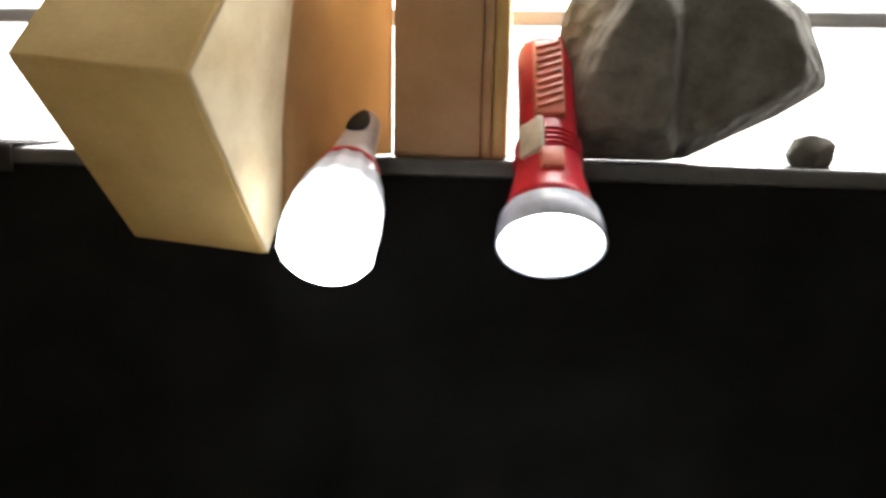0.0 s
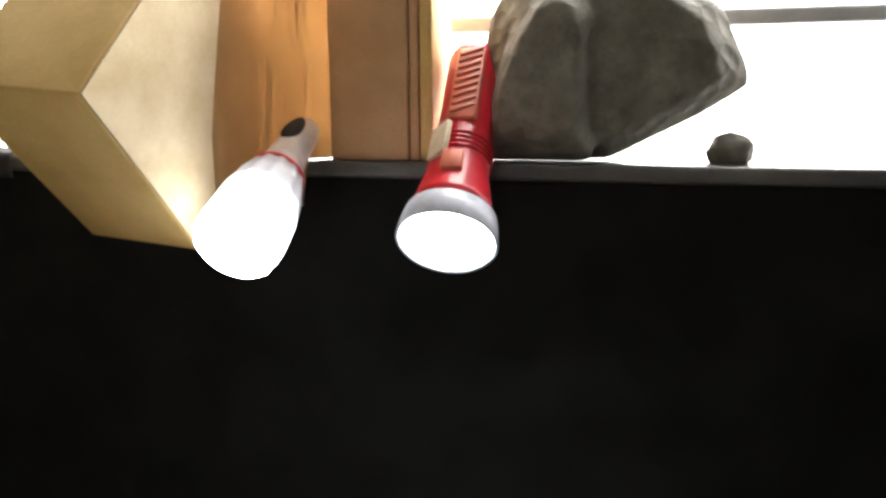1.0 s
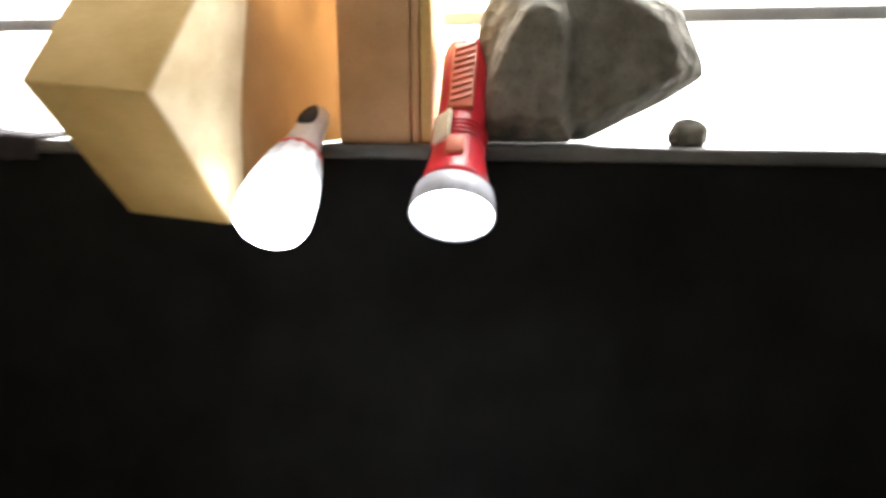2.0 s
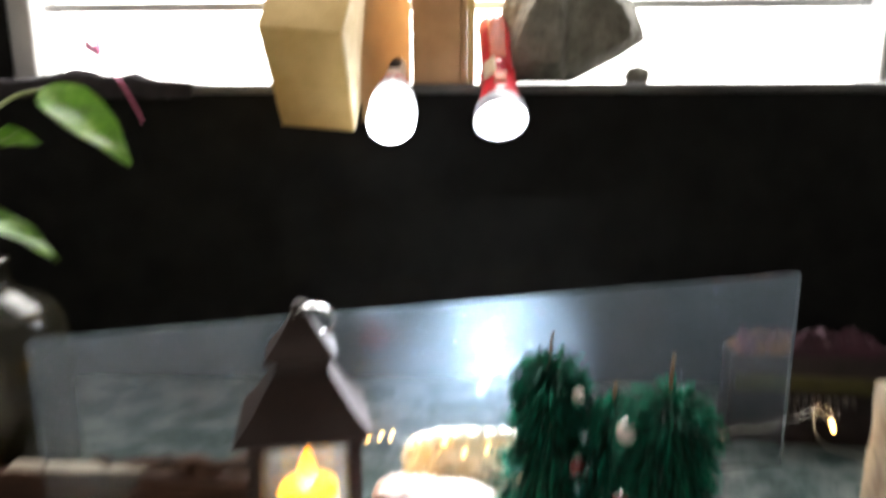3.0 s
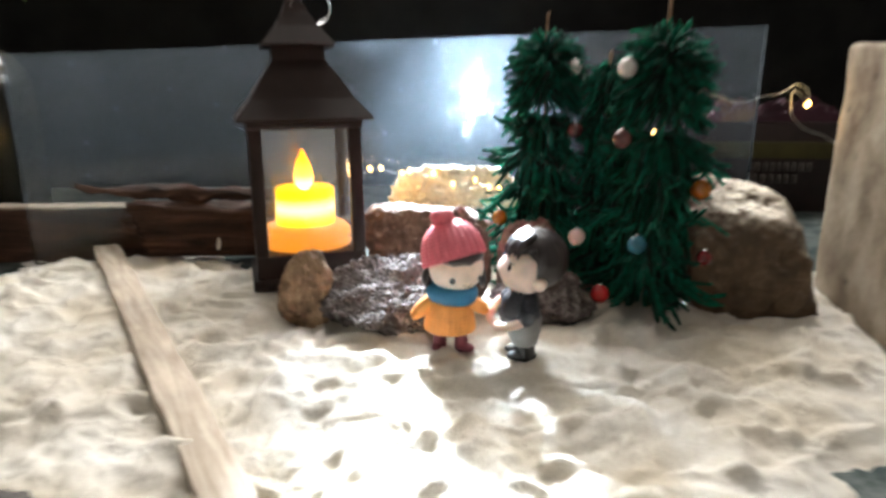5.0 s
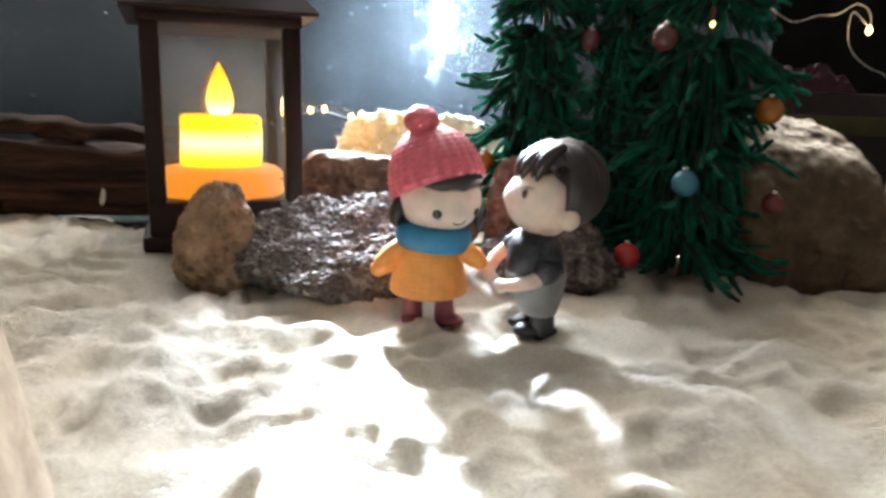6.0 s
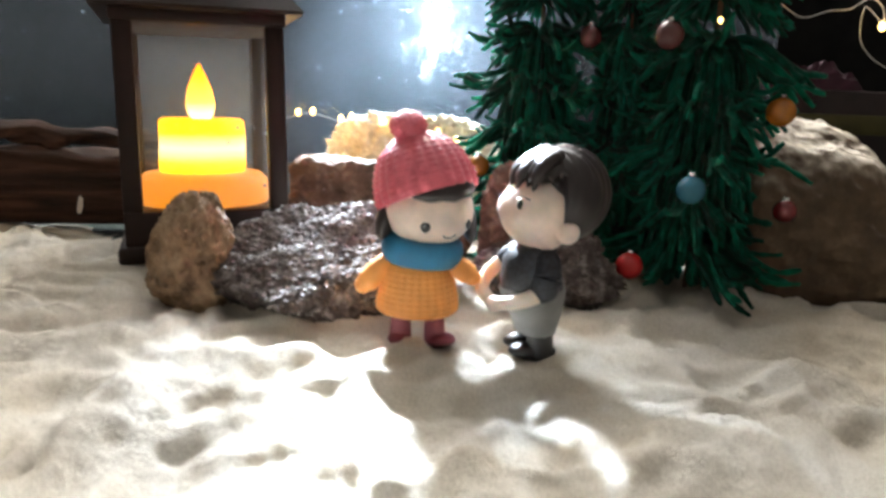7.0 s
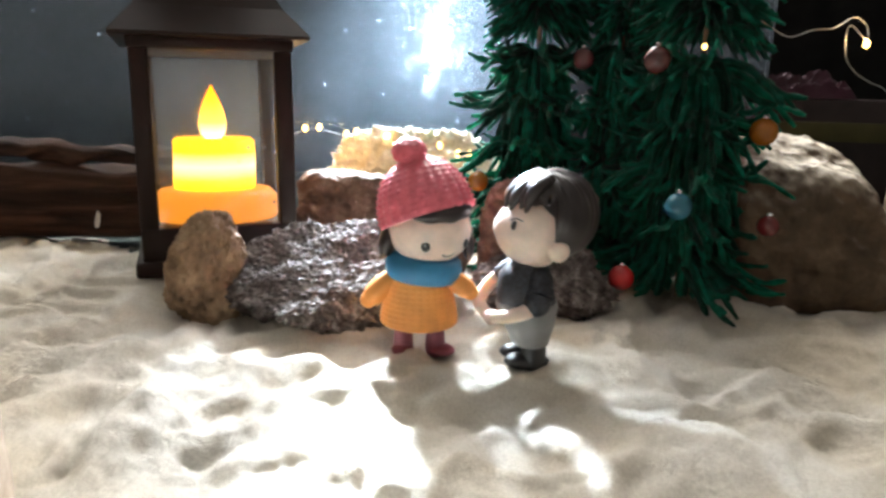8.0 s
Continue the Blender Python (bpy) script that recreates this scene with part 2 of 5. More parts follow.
def ball(bm, centre, radii, index=0, sub=3, rot=None, shape=None):
    got = bmesh.ops.create_icosphere(bm, subdivisions=sub, radius=1.0)
    r = Vector(radii) if not isinstance(radii, (int, float)) else Vector((radii,) * 3)
    turn = Euler([radians(a) for a in rot]).to_matrix() if rot else Matrix.Identity(3)
    for v in got["verts"]:
        p = v.co.copy()
        if shape:
            p = shape(p)
        v.co = turn @ Vector((p.x * r.x, p.y * r.y, p.z * r.z)) + Vector(centre)
        for f in v.link_faces:
            f.material_index = index
    return bm


def smooth_path(points, steps=6):
    """Catmull-Rom through the points."""
    p = [Vector(q) for q in points]
    p = [2 * p[0] - p[1]] + p + [2 * p[-1] - p[-2]]
    out = []
    for a, b, c, d in zip(p, p[1:], p[2:], p[3:]):
        for k in range(steps):
            t = k / steps
            out.append(0.5 * (2 * b + (c - a) * t + (2 * a - 5 * b + 4 * c - d) * t * t + (3 * b - a - 3 * c + d) * t ** 3))
    return out + [p[-2]]


def rock(seed, radii, rough=0.18, facet=0.35, sub=6, pits=0.0, taper=0.0, crag=0.0, top=None):
    """A stone: a lump cut by a few planes, with noise at several scales; its base lies at z = 0. crag: sharp crumbs all over; top: height and tilt of a broken upper face."""
    rng = random.Random(seed)
    bm = bmesh.new()
    bmesh.ops.create_icosphere(bm, subdivisions=sub, radius=1.0)
    planes = []
    for _ in range(11):
        d = Vector((rng.gauss(0, 1), rng.gauss(0, 1), rng.gauss(0, 1))).normalized()
        planes.append((d, rng.uniform(1 - facet, 0.98)))
    off = Vector((rng.uniform(-50, 50), rng.uniform(-50, 50), rng.uniform(-50, 50)))
    for v in bm.verts:
        p = v.co.normalized()
        for d, far in planes:
            over = p.dot(d) - far
            if over > 0:
                p = p - d * over * 0.92
        if top and p.z > top[0] + top[1] * p.y:
            p = Vector((p.x, p.y, top[0] + top[1] * p.y))
        n = noise.noise(p * 1.6 + off) * rough + noise.noise(p * 4.5 + off) * rough * 0.45 + noise.noise(p * 12 + off) * rough * 0.30 + noise.noise(p * 26 + off) * rough * 0.20
        if pits:
            n -= pits * (abs(noise.noise(p * 9 + off)) + 0.8 * abs(noise.noise(p * 19 + off)) + 0.25 * abs(noise.noise(p * 36 + off)))
        if crag:
            c = noise.cell(p * 15 + 0.4 * noise.noise_vector(p * 9 + off)) + 0.6 * noise.cell(p * 27 + 0.5 * noise.noise_vector(p * 16 + off))
            n += crag * (0.35 * c + 0.9 * noise.noise(p * 17 + off) + 1.0 * abs(noise.noise(p * 30 + off)) + 0.7 * noise.noise(p * 55 + off))
        p = p * (1 + n)
        lean = 1 - taper * max(-0.6, p.z)
        v.co = Vector((p.x * radii[0] * lean, p.y * radii[1] * lean, p.z * radii[2]))
    low = min(v.co.z for v in bm.verts)
    cut = low + radii[2] * 0.22
    for v in bm.verts:
        v.co.z = max(v.co.z, cut) - cut
    return bm

# ---------- the room and the window ----------
SILL_Z, WALL_Y, TOP = 0.2445, 0.530, -0.006


def structure(name, bm, mat, label, smooth=False):
    return solo(name, bm, mat, label, name.split("_")[0], ROOM, kind="structure", smooth=smooth)


# floor, ceiling and three walls out of view, added to bounce daylight back
structure("floor", block((-1.3, -1.6, -0.80), (1.3, 0.565, -0.76)), wall_mat("tiled_grey_floor", (0.26, 0.24, 0.21), (0.36, 0.33, 0.29), 0.5, 6), "unseen dull grey room floor")
structure("ceiling", block((-1.34, -1.64, 1.30), (1.34, 0.66, 1.34)), ROOM_WALL, "unseen cream ceiling that bounces daylight")
structure("wall_west", block((-1.34, -1.6, -0.76), (-1.3, 0.66, 1.30)), ROOM_WALL, "unseen cream side wall that bounces daylight")
structure("wall_east", block((1.3, -1.6, -0.76), (1.34, 0.66, 1.30)), ROOM_WALL, "unseen cream side wall that bounces daylight")
structure("wall_south", block((-1.34, -1.64, -0.76), (1.34, -1.6, 1.30)), ROOM_WALL, "unseen cream wall facing the window, bouncing daylight")
WIN_L, WIN_R, WIN_T = -0.3190, 0.4085, 0.95
bm = block((-1.3, WALL_Y, -0.76), (1.3, 0.565, SILL_Z - 0.008))
block((-1.3, WALL_Y + 0.045, SILL_Z + 0.002), (WIN_L - 0.022, 0.66, 1.30), bm=bm)
block((WIN_R + 0.022, WALL_Y + 0.045, SILL_Z + 0.002), (1.3, 0.66, 1.30), bm=bm)
block((WIN_L - 0.022, WALL_Y + 0.045, WIN_T + 0.022), (WIN_R + 0.022, 0.66, 1.30), bm=bm)
structure("wall_north", bm, BLACK_WALL, "matt black wall below the bright window")
bm = block((-1.3, WALL_Y - 0.002, SILL_Z - 0.008), (1.3, 0.572, SILL_Z), 0.0022, 3)
structure("window_sill", bm, SILL, "narrow worn grey window sill ledge", True)

window = tagged(new("window_1"), "bright grey-framed window with two sashes", "window", kind="structure")
window.matrix_world = ROOM
for lo, hi in (((WIN_L - 0.022, 0.577, SILL_Z + 0.001), (WIN_L, 0.625, WIN_T)), ((WIN_R, 0.577, SILL_Z + 0.001), (WIN_R + 0.022, 0.625, WIN_T)), ((WIN_L - 0.022, 0.577, WIN_T + 0.001), (WIN_R + 0.022, 0.625, WIN_T + 0.022))):
    part("window_frame", block(lo, hi, 0.003), FRAME_GREY, window)
part("glazing_bar", block((WIN_L + 0.001, 0.600, 0.3085), (WIN_R - 0.001, 0.612, 0.3165), 0.002), FRAME_GREY, window, "thin horizontal window bar")
bm = block((-2.2, 1.4, -0.6), (2.2, 1.42, 1.8))
structure("backdrop", bm, DAY, "hazy white daylight outside the window")

# ---------- table and sand ----------
table = thing("table", "dark blue-green table dusted with white sand", "table", ROOM)
part("table_top", block((-0.75, -0.62, TOP - 0.03), (0.75, WALL_Y - 0.003, TOP), 0.003), TABLE, table)
for x in (-0.68, 0.68):
    for y in (-0.55, 0.45):
        part("leg", block((x - 0.025, y - 0.025, -0.76), (x + 0.025, y + 0.025, TOP - 0.0305), 0.003), TABLE, table)


def sand_edge(x, y):
    """How far inside the heap of sand a place lies, in metres; below 0 it is bare table."""
    left = x + 0.284 - 0.02 * (y - 0.15) / 0.15
    right = float(np.interp(y, [0.02, 0.067, 0.098, 0.126, 0.152, 0.204, 0.30], [0.112, 0.127, 0.149, 0.174, 0.193, 0.204, 0.212])) - x
    back = 0.312 + 0.02 * math.sin(x * 19) - y
    return min(left, right, back, y + 0.10) + 0.022 * noise.noise(Vector((x * 16, y * 16, 3))) + 0.010 * noise.noise(Vector((x * 50, y * 50, 7))) + 0.006 * noise.noise(Vector((x * 140, y * 140, 5)))


PITS = []
pit_rng = random.Random(11)
for _ in range(300):
    PITS.append((pit_rng.uniform(-0.27, 0.2), pit_rng.uniform(0.0, 0.3), pit_rng.uniform(0.004, 0.011), pit_rng.uniform(0.0004, 0.0013), pit_rng.uniform(0, 3.14), pit_rng.uniform(1.0, 2.0)))


def sand_height(x, y):
    inside = sand_edge(x, y)
    lift = min(1.0, max(0.0, inside / 0.052))
    lift = lift * lift * (3 - 2 * lift)
    q = Vector((x, y, 0))
    warp = Vector((noise.noise(q * 30) * 0.012, noise.noise(q * 30 + Vector((9, 4, 2))) * 0.012, 0))
    h = 0.0026 * noise.noise(q * 22) + 0.0040 * noise.noise((q + warp) * 55) + 0.0020 * noise.noise((q + warp) * 120) + 0.0010 * noise.noise((q + warp) * 240) + 0.0004 * noise.noise(q * 480)
    ridge = 1 - abs(noise.noise((q + warp) * 60 + Vector((5, 8, 1)))) * 2.4
    h += 0.0024 * max(0, ridge)
    return TOP - 0.002 + lift * (0.0064 + h) if inside > -0.02 else TOP - 0.002


def build_sand():
    nx, ny = 430, 390
    x0, x1, y0, y1 = -0.33, 0.26, -0.14, 0.37
    xs, ys = np.linspace(x0, x1, nx), np.linspace(y0, y1, ny)
    z = np.array([[sand_height(float(x), float(y)) for x in xs] for y in ys])
    gx, gy = np.meshgrid(xs, ys)
    for px, py, r, depth, turn, long in PITS:
        dx, dy = gx - px, gy - py
        u = (dx * math.cos(turn) + dy * math.sin(turn)) / (r * long)
        w = (-dx * math.sin(turn) + dy * math.cos(turn)) / r
        d2 = u * u + w * w
        z += np.where(z > TOP + 0.003, -depth * np.exp(-d2) + depth * 0.45 * np.exp(-((np.sqrt(d2) - 1.5) ** 2) * 3), 0)
    verts = np.stack([gx, gy, z], -1).reshape(-1, 3)
    idx = np.arange(nx * ny).reshape(ny, nx)
    faces = np.stack([idx[:-1, :-1], idx[:-1, 1:], idx[1:, 1:], idx[1:, :-1]], -1).reshape(-1, 4)
    me = bpy.data.meshes.new("sand")
    me.from_pydata(verts.tolist(), [], faces.tolist())
    me.materials.append(SAND)
    me.shade_smooth()
    return tagged(new("sand", me), "loose white sand full of dents and ripples", "sand", kind="stuff")


build_sand()


# ---------- the lantern ----------


def lantern():
    body = LANTERN
    root = thing("candle_lantern", "small dark bronze lantern with a glowing candle, standing on sand", "lantern", pose(-0.0835, 0.2505, -0.001, -3.5, 0, 19))
    # plinth
    bm = block((-0.0285, -0.0285, 0), (0.0285, 0.0285, 0.0055), 0.0012)
    block((-0.0262, -0.0262, 0.005), (0.0262, 0.0262, 0.0165), 0.0008, bm=bm)
    part("plinth", bm, body, root)
    for sx in (-1, 1):
        for sy in (-1, 1):
            x, y = sx * 0.0232, sy * 0.0232
            part("post", block((x - 0.003, y - 0.003, 0.0163), (x + 0.003, y + 0.003, 0.0765), 0.0007), body, root)
    for k in range(4):
        m = Matrix.Rotation(k * math.pi / 2, 4, "Z")
        pane = block((-0.0203, -0.0240, 0.0172), (0.0203, -0.0234, 0.0762))
        pane.transform(m)
        part("window_pane", pane, CLEAR, root, "clear plastic pane", False)
    part("collar", block((-0.0268, -0.0268, 0.0764), (0.0268, 0.0268, 0.0812), 0.0008), body, root)
    # hipped roof with a thin overhanging eave
    def hip(rows, seg=4):
        bm = bmesh.new()
        rings = []
        for half, z in rows:
            ring = []
            for cx, cy in ((-1, -1), (1, -1), (1, 1), (-1, 1)):
                ring.append(bm.verts.new((cx * half, cy * half, z)))
            rings.append(ring)
        for a, b in zip(rings, rings[1:]):
            for k in range(4):
                bm.faces.new((a[k], a[(k + 1) % 4], b[(k + 1) % 4], b[k]))
        bm.faces.new(list(reversed(rings[0])))
        bm.faces.new(rings[-1])
        return bm
    part("roof", hip([(0.0300, 0.0800), (0.0318, 0.0802), (0.0318, 0.0812), (0.0240, 0.0905), (0.0158, 0.1035), (0.0125, 0.1080), (0.0125, 0.1092)]), body, root, "", False)
    part("chimney", hip([(0.0126, 0.1085), (0.0122, 0.1155)]), body, root, "", False)
    part("chimney_cap", hip([(0.0160, 0.1140), (0.0170, 0.1146), (0.0170, 0.1156), (0.0105, 0.1240), (0.0060, 0.1310), (0.0046, 0.1345)]), body, root, "", False)
    bm = lathe([(0.0040, 0.1335), (0.0044, 0.1350), (0.0036, 0.1375), (0.0038, 0.1395), (0.0024, 0.1405)], 16)
    part("knob", bm, body, root)
    band = bmesh.new()
    rows = []
    for k in range(48):
        q = 2 * math.pi * k / 48
        rows.append([band.verts.new((r * math.cos(q), h, r * math.sin(q))) for r, h in ((0.0090, -0.0010), (0.0096, -0.0010), (0.0096, 0.0010), (0.0090, 0.0010))])
    for k in range(48):
        for j in range(4):
            band.faces.new((rows[k][j], rows[k][(j + 1) % 4], rows[(k + 1) % 48][(j + 1) % 4], rows[(k + 1) % 48][j]))
    band.transform(pose(0.0074, -0.0062, 0.1325, 36, 30, 8))
    part("ring", band, METAL, root, "bright flat metal carrying ring")
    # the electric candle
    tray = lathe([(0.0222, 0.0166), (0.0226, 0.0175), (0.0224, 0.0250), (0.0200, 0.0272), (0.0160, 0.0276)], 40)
    part("candle_tray", tray, TRAY, root, "orange candle tray, candlelight put in as glow")
    wave = lambda a, z: 1 + 0.02 * math.sin(3 * a + 200 * z)
    wax = lathe([(0.0146, 0.0268), (0.0150, 0.0300), (0.0148, 0.0390), (0.0146, 0.0452), (0.0134, 0.0464), (0.0098, 0.0452), (0.0040, 0.0446)], 40, ripple=wave)
    candle = part("candle", wax, WAX, root, "glowing yellow wax candle")
    fl = lathe([(0.0018, 0.0448), (0.0042, 0.0475), (0.0050, 0.0510), (0.0042, 0.0560), (0.0026, 0.0605), (0.0009, 0.0640), (0.0003, 0.0652)], 24)
    part("flame", fl, FLAME, candle, "teardrop flame bulb")
    return root


a = Mat("glowing_wax")
up = a.n.new("ShaderNodeSeparateXYZ")
a.l.new(a.c, up.inputs["Vector"])
glow = a.n.new("ShaderNodeMapRange")
a.l.new(up.outputs["Z"], glow.inputs["Value"])
glow.inputs["From Min"].default_value, glow.inputs["From Max"].default_value = 0.027, 0.046
a.set(col=(0.36, 0.15, 0.004), rough=0.45, emit=a.ramp(glow.outputs["Result"], (0.0, (1.0, 0.46, 0.0)), (0.22, (1.0, 0.55, 0.02)), (0.48, (1.0, 0.74, 0.32)), (0.75, (1.0, 0.50, 0.0)), (1.0, (1.0, 0.40, 0.0))), power=2.3)
WAX = a.m
# the tray is no lamp; its emission stands in for candlelight on it
TRAY = Mat("tray_painted_glow").set(col=(0.4, 0.13, 0.015), rough=0.4, emit=(1.0, 0.32, 0.02), power=0.85).m
a = Mat("led_flame")
up = a.n.new("ShaderNodeSeparateXYZ")
a.l.new(a.c, up.inputs["Vector"])
rise = a.n.new("ShaderNodeMapRange")
a.l.new(up.outputs["Z"], rise.inputs["Value"])
rise.inputs["From Min"].default_value, rise.inputs["From Max"].default_value = 0.045, 0.065
a.set(col=(0.6, 0.25, 0.02), rough=0.4, emit=a.ramp(rise.outputs["Result"], (0.0, (1.0, 0.80, 0.45)), (0.35, (1.0, 0.50, 0.05)), (0.8, (1.0, 0.26, 0.0))), power=3.2)
FLAME = a.m
lantern()

# ---------- stones ----------
BROWN_ROCK = rock_mat("brown_stone", (0.095, 0.055, 0.028), (0.25, 0.155, 0.085), (0.42, 0.30, 0.18), 110, gloss=0.55)
DARK_ROCK = rock_mat("dark_rough_stone", (0.035, 0.025, 0.022), (0.11, 0.085, 0.075), (0.30, 0.27, 0.26), 240, gloss=0.80)
RED_ROCK = rock_mat("reddish_stone", (0.06, 0.030, 0.022), (0.14, 0.075, 0.052), (0.26, 0.17, 0.125), 120)
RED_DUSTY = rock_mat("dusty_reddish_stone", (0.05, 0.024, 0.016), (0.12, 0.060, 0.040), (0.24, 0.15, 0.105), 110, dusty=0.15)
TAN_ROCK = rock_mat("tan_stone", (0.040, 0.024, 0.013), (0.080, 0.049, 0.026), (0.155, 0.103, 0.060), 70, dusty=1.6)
# near-white base colour carries part of the torch's glare on this stone
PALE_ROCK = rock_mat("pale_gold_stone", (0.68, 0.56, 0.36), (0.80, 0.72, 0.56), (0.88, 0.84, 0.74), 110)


def stone(seed, radii, m, mat, label, rough=0.18, facet=0.35, pits=0.05, sub=6, taper=0.0, crag=0.0, top=None):
    return solo("stone", rock(seed, radii, rough, facet, sub, pits, taper, crag, top), mat, label, "stone", m, group="stones on the sand")


stone(3, (0.0128, 0.0112, 0.0196), pose(-0.0700, 0.1880, -0.0045, 0, 4, 20), BROWN_ROCK, "small upright honey-brown stone beside the lantern", 0.14, 0.3, 0.10, 6, 0.16, 0.02)
stone(8, (0.0290, 0.0195, 0.0218), pose(-0.0330, 0.1850, -0.0050, 0, -8, -8), DARK_ROCK, "low rugged dark grey stone on sand", 0.18, 0.25, 0.05, 7, 0.12, 0.042, (0.30, 0.55))
stone(21, (0.0215, 0.0130, 0.0140), pose(0.0325, 0.1960, -0.004, 0, 0, 4), DARK_ROCK, "low dark brown stone behind the figures", 0.2, 0.3, 0.08, 6, 0.1, 0.05)
stone(5, (0.0160, 0.0075, 0.0250), pose(0.0270, 0.2110, -0.002, 0, 3, 6), RED_ROCK, "upright rounded reddish brown stone slab", 0.10, 0.2, 0.06, 6, 0.0, 0.03)
stone(14, (0.0152, 0.0080, 0.0262), pose(-0.0068, 0.2110, -0.002, 0, 6, -8), RED_ROCK, "upright brown stone behind the girl figure", 0.10, 0.2, 0.05, 6, 0.05, 0.03)
stone(41, (0.0500, 0.0130, 0.0270), pose(-0.0060, 0.3240, -0.004, 0, 0, 8), PALE_ROCK, "pale golden stone with torch glare in its colour", 0.2, 0.35, 0.08, 6, 0.0, 0.05)


def slab_stone(seed, half, height, m, mat, label, splay=0.30, slope=0.13):
    """A blocky stone with a flat top that slopes to the front, steep worn sides and a wider foot."""
    bm = bmesh.new()
    bmesh.ops.create_icosphere(bm, subdivisions=6, radius=1.0)
    off = Vector((seed * 2.7, 1.3, 5.1))
    for v in bm.verts:
        d = v.co.normalized()
        p = d / (abs(d.x) ** 5 + abs(d.y) ** 5 + abs(d.z) ** 5) ** 0.2
        up = 0.5 + 0.5 * p.z
        n = 0.10 * noise.noise(p * 1.5 + off) + 0.05 * noise.noise(p * 4 + off) + 0.025 * noise.noise(p * 11 + off) + 0.012 * noise.noise(p * 28 + off)
        p = p * (1 + n)
        x = p.x * half[0] + (splay * half[0] * (1 - up) if p.x > 0 else 0) - 0.10 * half[0] * up
        y = p.y * half[1]
        z = (0.5 + 0.5 * p.z) * height * (0.93 + slope * p.y - 0.07 * p.x)
        v.co = Vector((x, y, max(0, z - 0.002)))
    return solo("stone", bm, mat, label, "stone", m, group="stones on the sand")


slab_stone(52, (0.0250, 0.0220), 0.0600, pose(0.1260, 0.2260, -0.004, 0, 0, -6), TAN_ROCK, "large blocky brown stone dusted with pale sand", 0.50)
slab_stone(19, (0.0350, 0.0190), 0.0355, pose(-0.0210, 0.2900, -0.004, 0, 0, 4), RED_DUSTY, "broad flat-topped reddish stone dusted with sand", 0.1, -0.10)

# ---------- wood ----------
a = Mat("weathered_white_wood")
blotch = a.ramp(a.noise(34, 8, 0.62), (0.30, (0.10, 0.066, 0.042)), (0.48, (0.22, 0.172, 0.120)), (0.68, (0.35, 0.295, 0.225)))
streaky = a.ramp(a.noise(120, 6, 0.6, (1, 1, 0.3)), (0.3, 0.72), (0.6, 1.0))
holes = a.ramp(a.voronoi(70), (0.06, 0.35), (0.16, 1.0))
a.set(col=a.mix(0.8, a.mix(0.8, blotch, streaky, "MULTIPLY"), holes, "MULTIPLY"), rough=0.85, spec=0.2)
a.bump(a.noise(260, 10, 0.7), 0.8, 0.0015)
WHITE_WOOD = a.m
PLANK = wood_mat("pale_plank", (0.28, 0.22, 0.165), (0.42, 0.345, 0.27), (0.56, 0.48, 0.39), (1, 0.1, 1), 240)
BARK = wood_mat("dark_bark", (0.010, 0.0042, 0.0028), (0.040, 0.017, 0.0095), (0.095, 0.042, 0.024), (0.12, 1, 1), 200, 0.8, 1.0)


GREY_SCRAP = wood_mat("grey_scrap_wood", (0.03, 0.027, 0.025), (0.07, 0.062, 0.055), (0.14, 0.125, 0.11), (1, 0.12, 1), 240)


def wood_block(lo, hi, m, label, seed, dark=False):
    rng = random.Random(seed)
    bm = block(lo, hi, 0.0028, 3)
    bmesh.ops.subdivide_edges(bm, edges=[e for e in bm.edges if e.calc_length() > 0.012], cuts=14, use_grid_fill=True)
    off = Vector((seed * 3.1, 0, 0))
    nicks = [(Vector((rng.choice((lo[0], rng.uniform(lo[0], hi[0]))), rng.uniform(lo[1], hi[1]), rng.uniform(0.01, hi[2]))), rng.uniform(0.003, 0.006)) for _ in range(16)]
    mid = (Vector(lo) + Vector(hi)) / 2
    for v in bm.verts:
        d = 0.0007 * noise.noise(v.co * 60 + off) + 0.0004 * noise.noise(v.co * 220 + off)
        for c, r in nicks:
            far = Vector(((v.co.x - c.x) * 1.5, v.co.y - c.y, (v.co.z - c.z) * 0.6)).length
            d -= 0.0028 * math.exp(-(far / r) ** 2)
        v.co += (v.co - mid).normalized() * d
    root = thing("wooden_block", label, "block", m, "wooden blocks")
    part("body", bm, WHITE_WOOD, root)
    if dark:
        # thin slab that makes the front much darker than the other sides
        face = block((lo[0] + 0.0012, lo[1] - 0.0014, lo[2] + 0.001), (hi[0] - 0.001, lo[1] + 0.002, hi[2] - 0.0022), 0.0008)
        part("dark_front", face, DARK_FACE, root, "dark brown front face")
    return root


DARK_FACE = wood_mat("dark_block_front", (0.012, 0.007, 0.005), (0.030, 0.018, 0.012), (0.06, 0.038, 0.026), (1, 1, 0.15), 120)
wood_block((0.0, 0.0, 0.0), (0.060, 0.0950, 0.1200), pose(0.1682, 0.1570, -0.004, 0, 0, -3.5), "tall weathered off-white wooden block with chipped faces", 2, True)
wood_block((-0.060, -0.090, 0.0), (0.0, 0.0, 0.1240), pose(-0.2600, 0.1985, -0.004, 0, 0, 6), "weathered off-white wooden block beside the sand", 5)


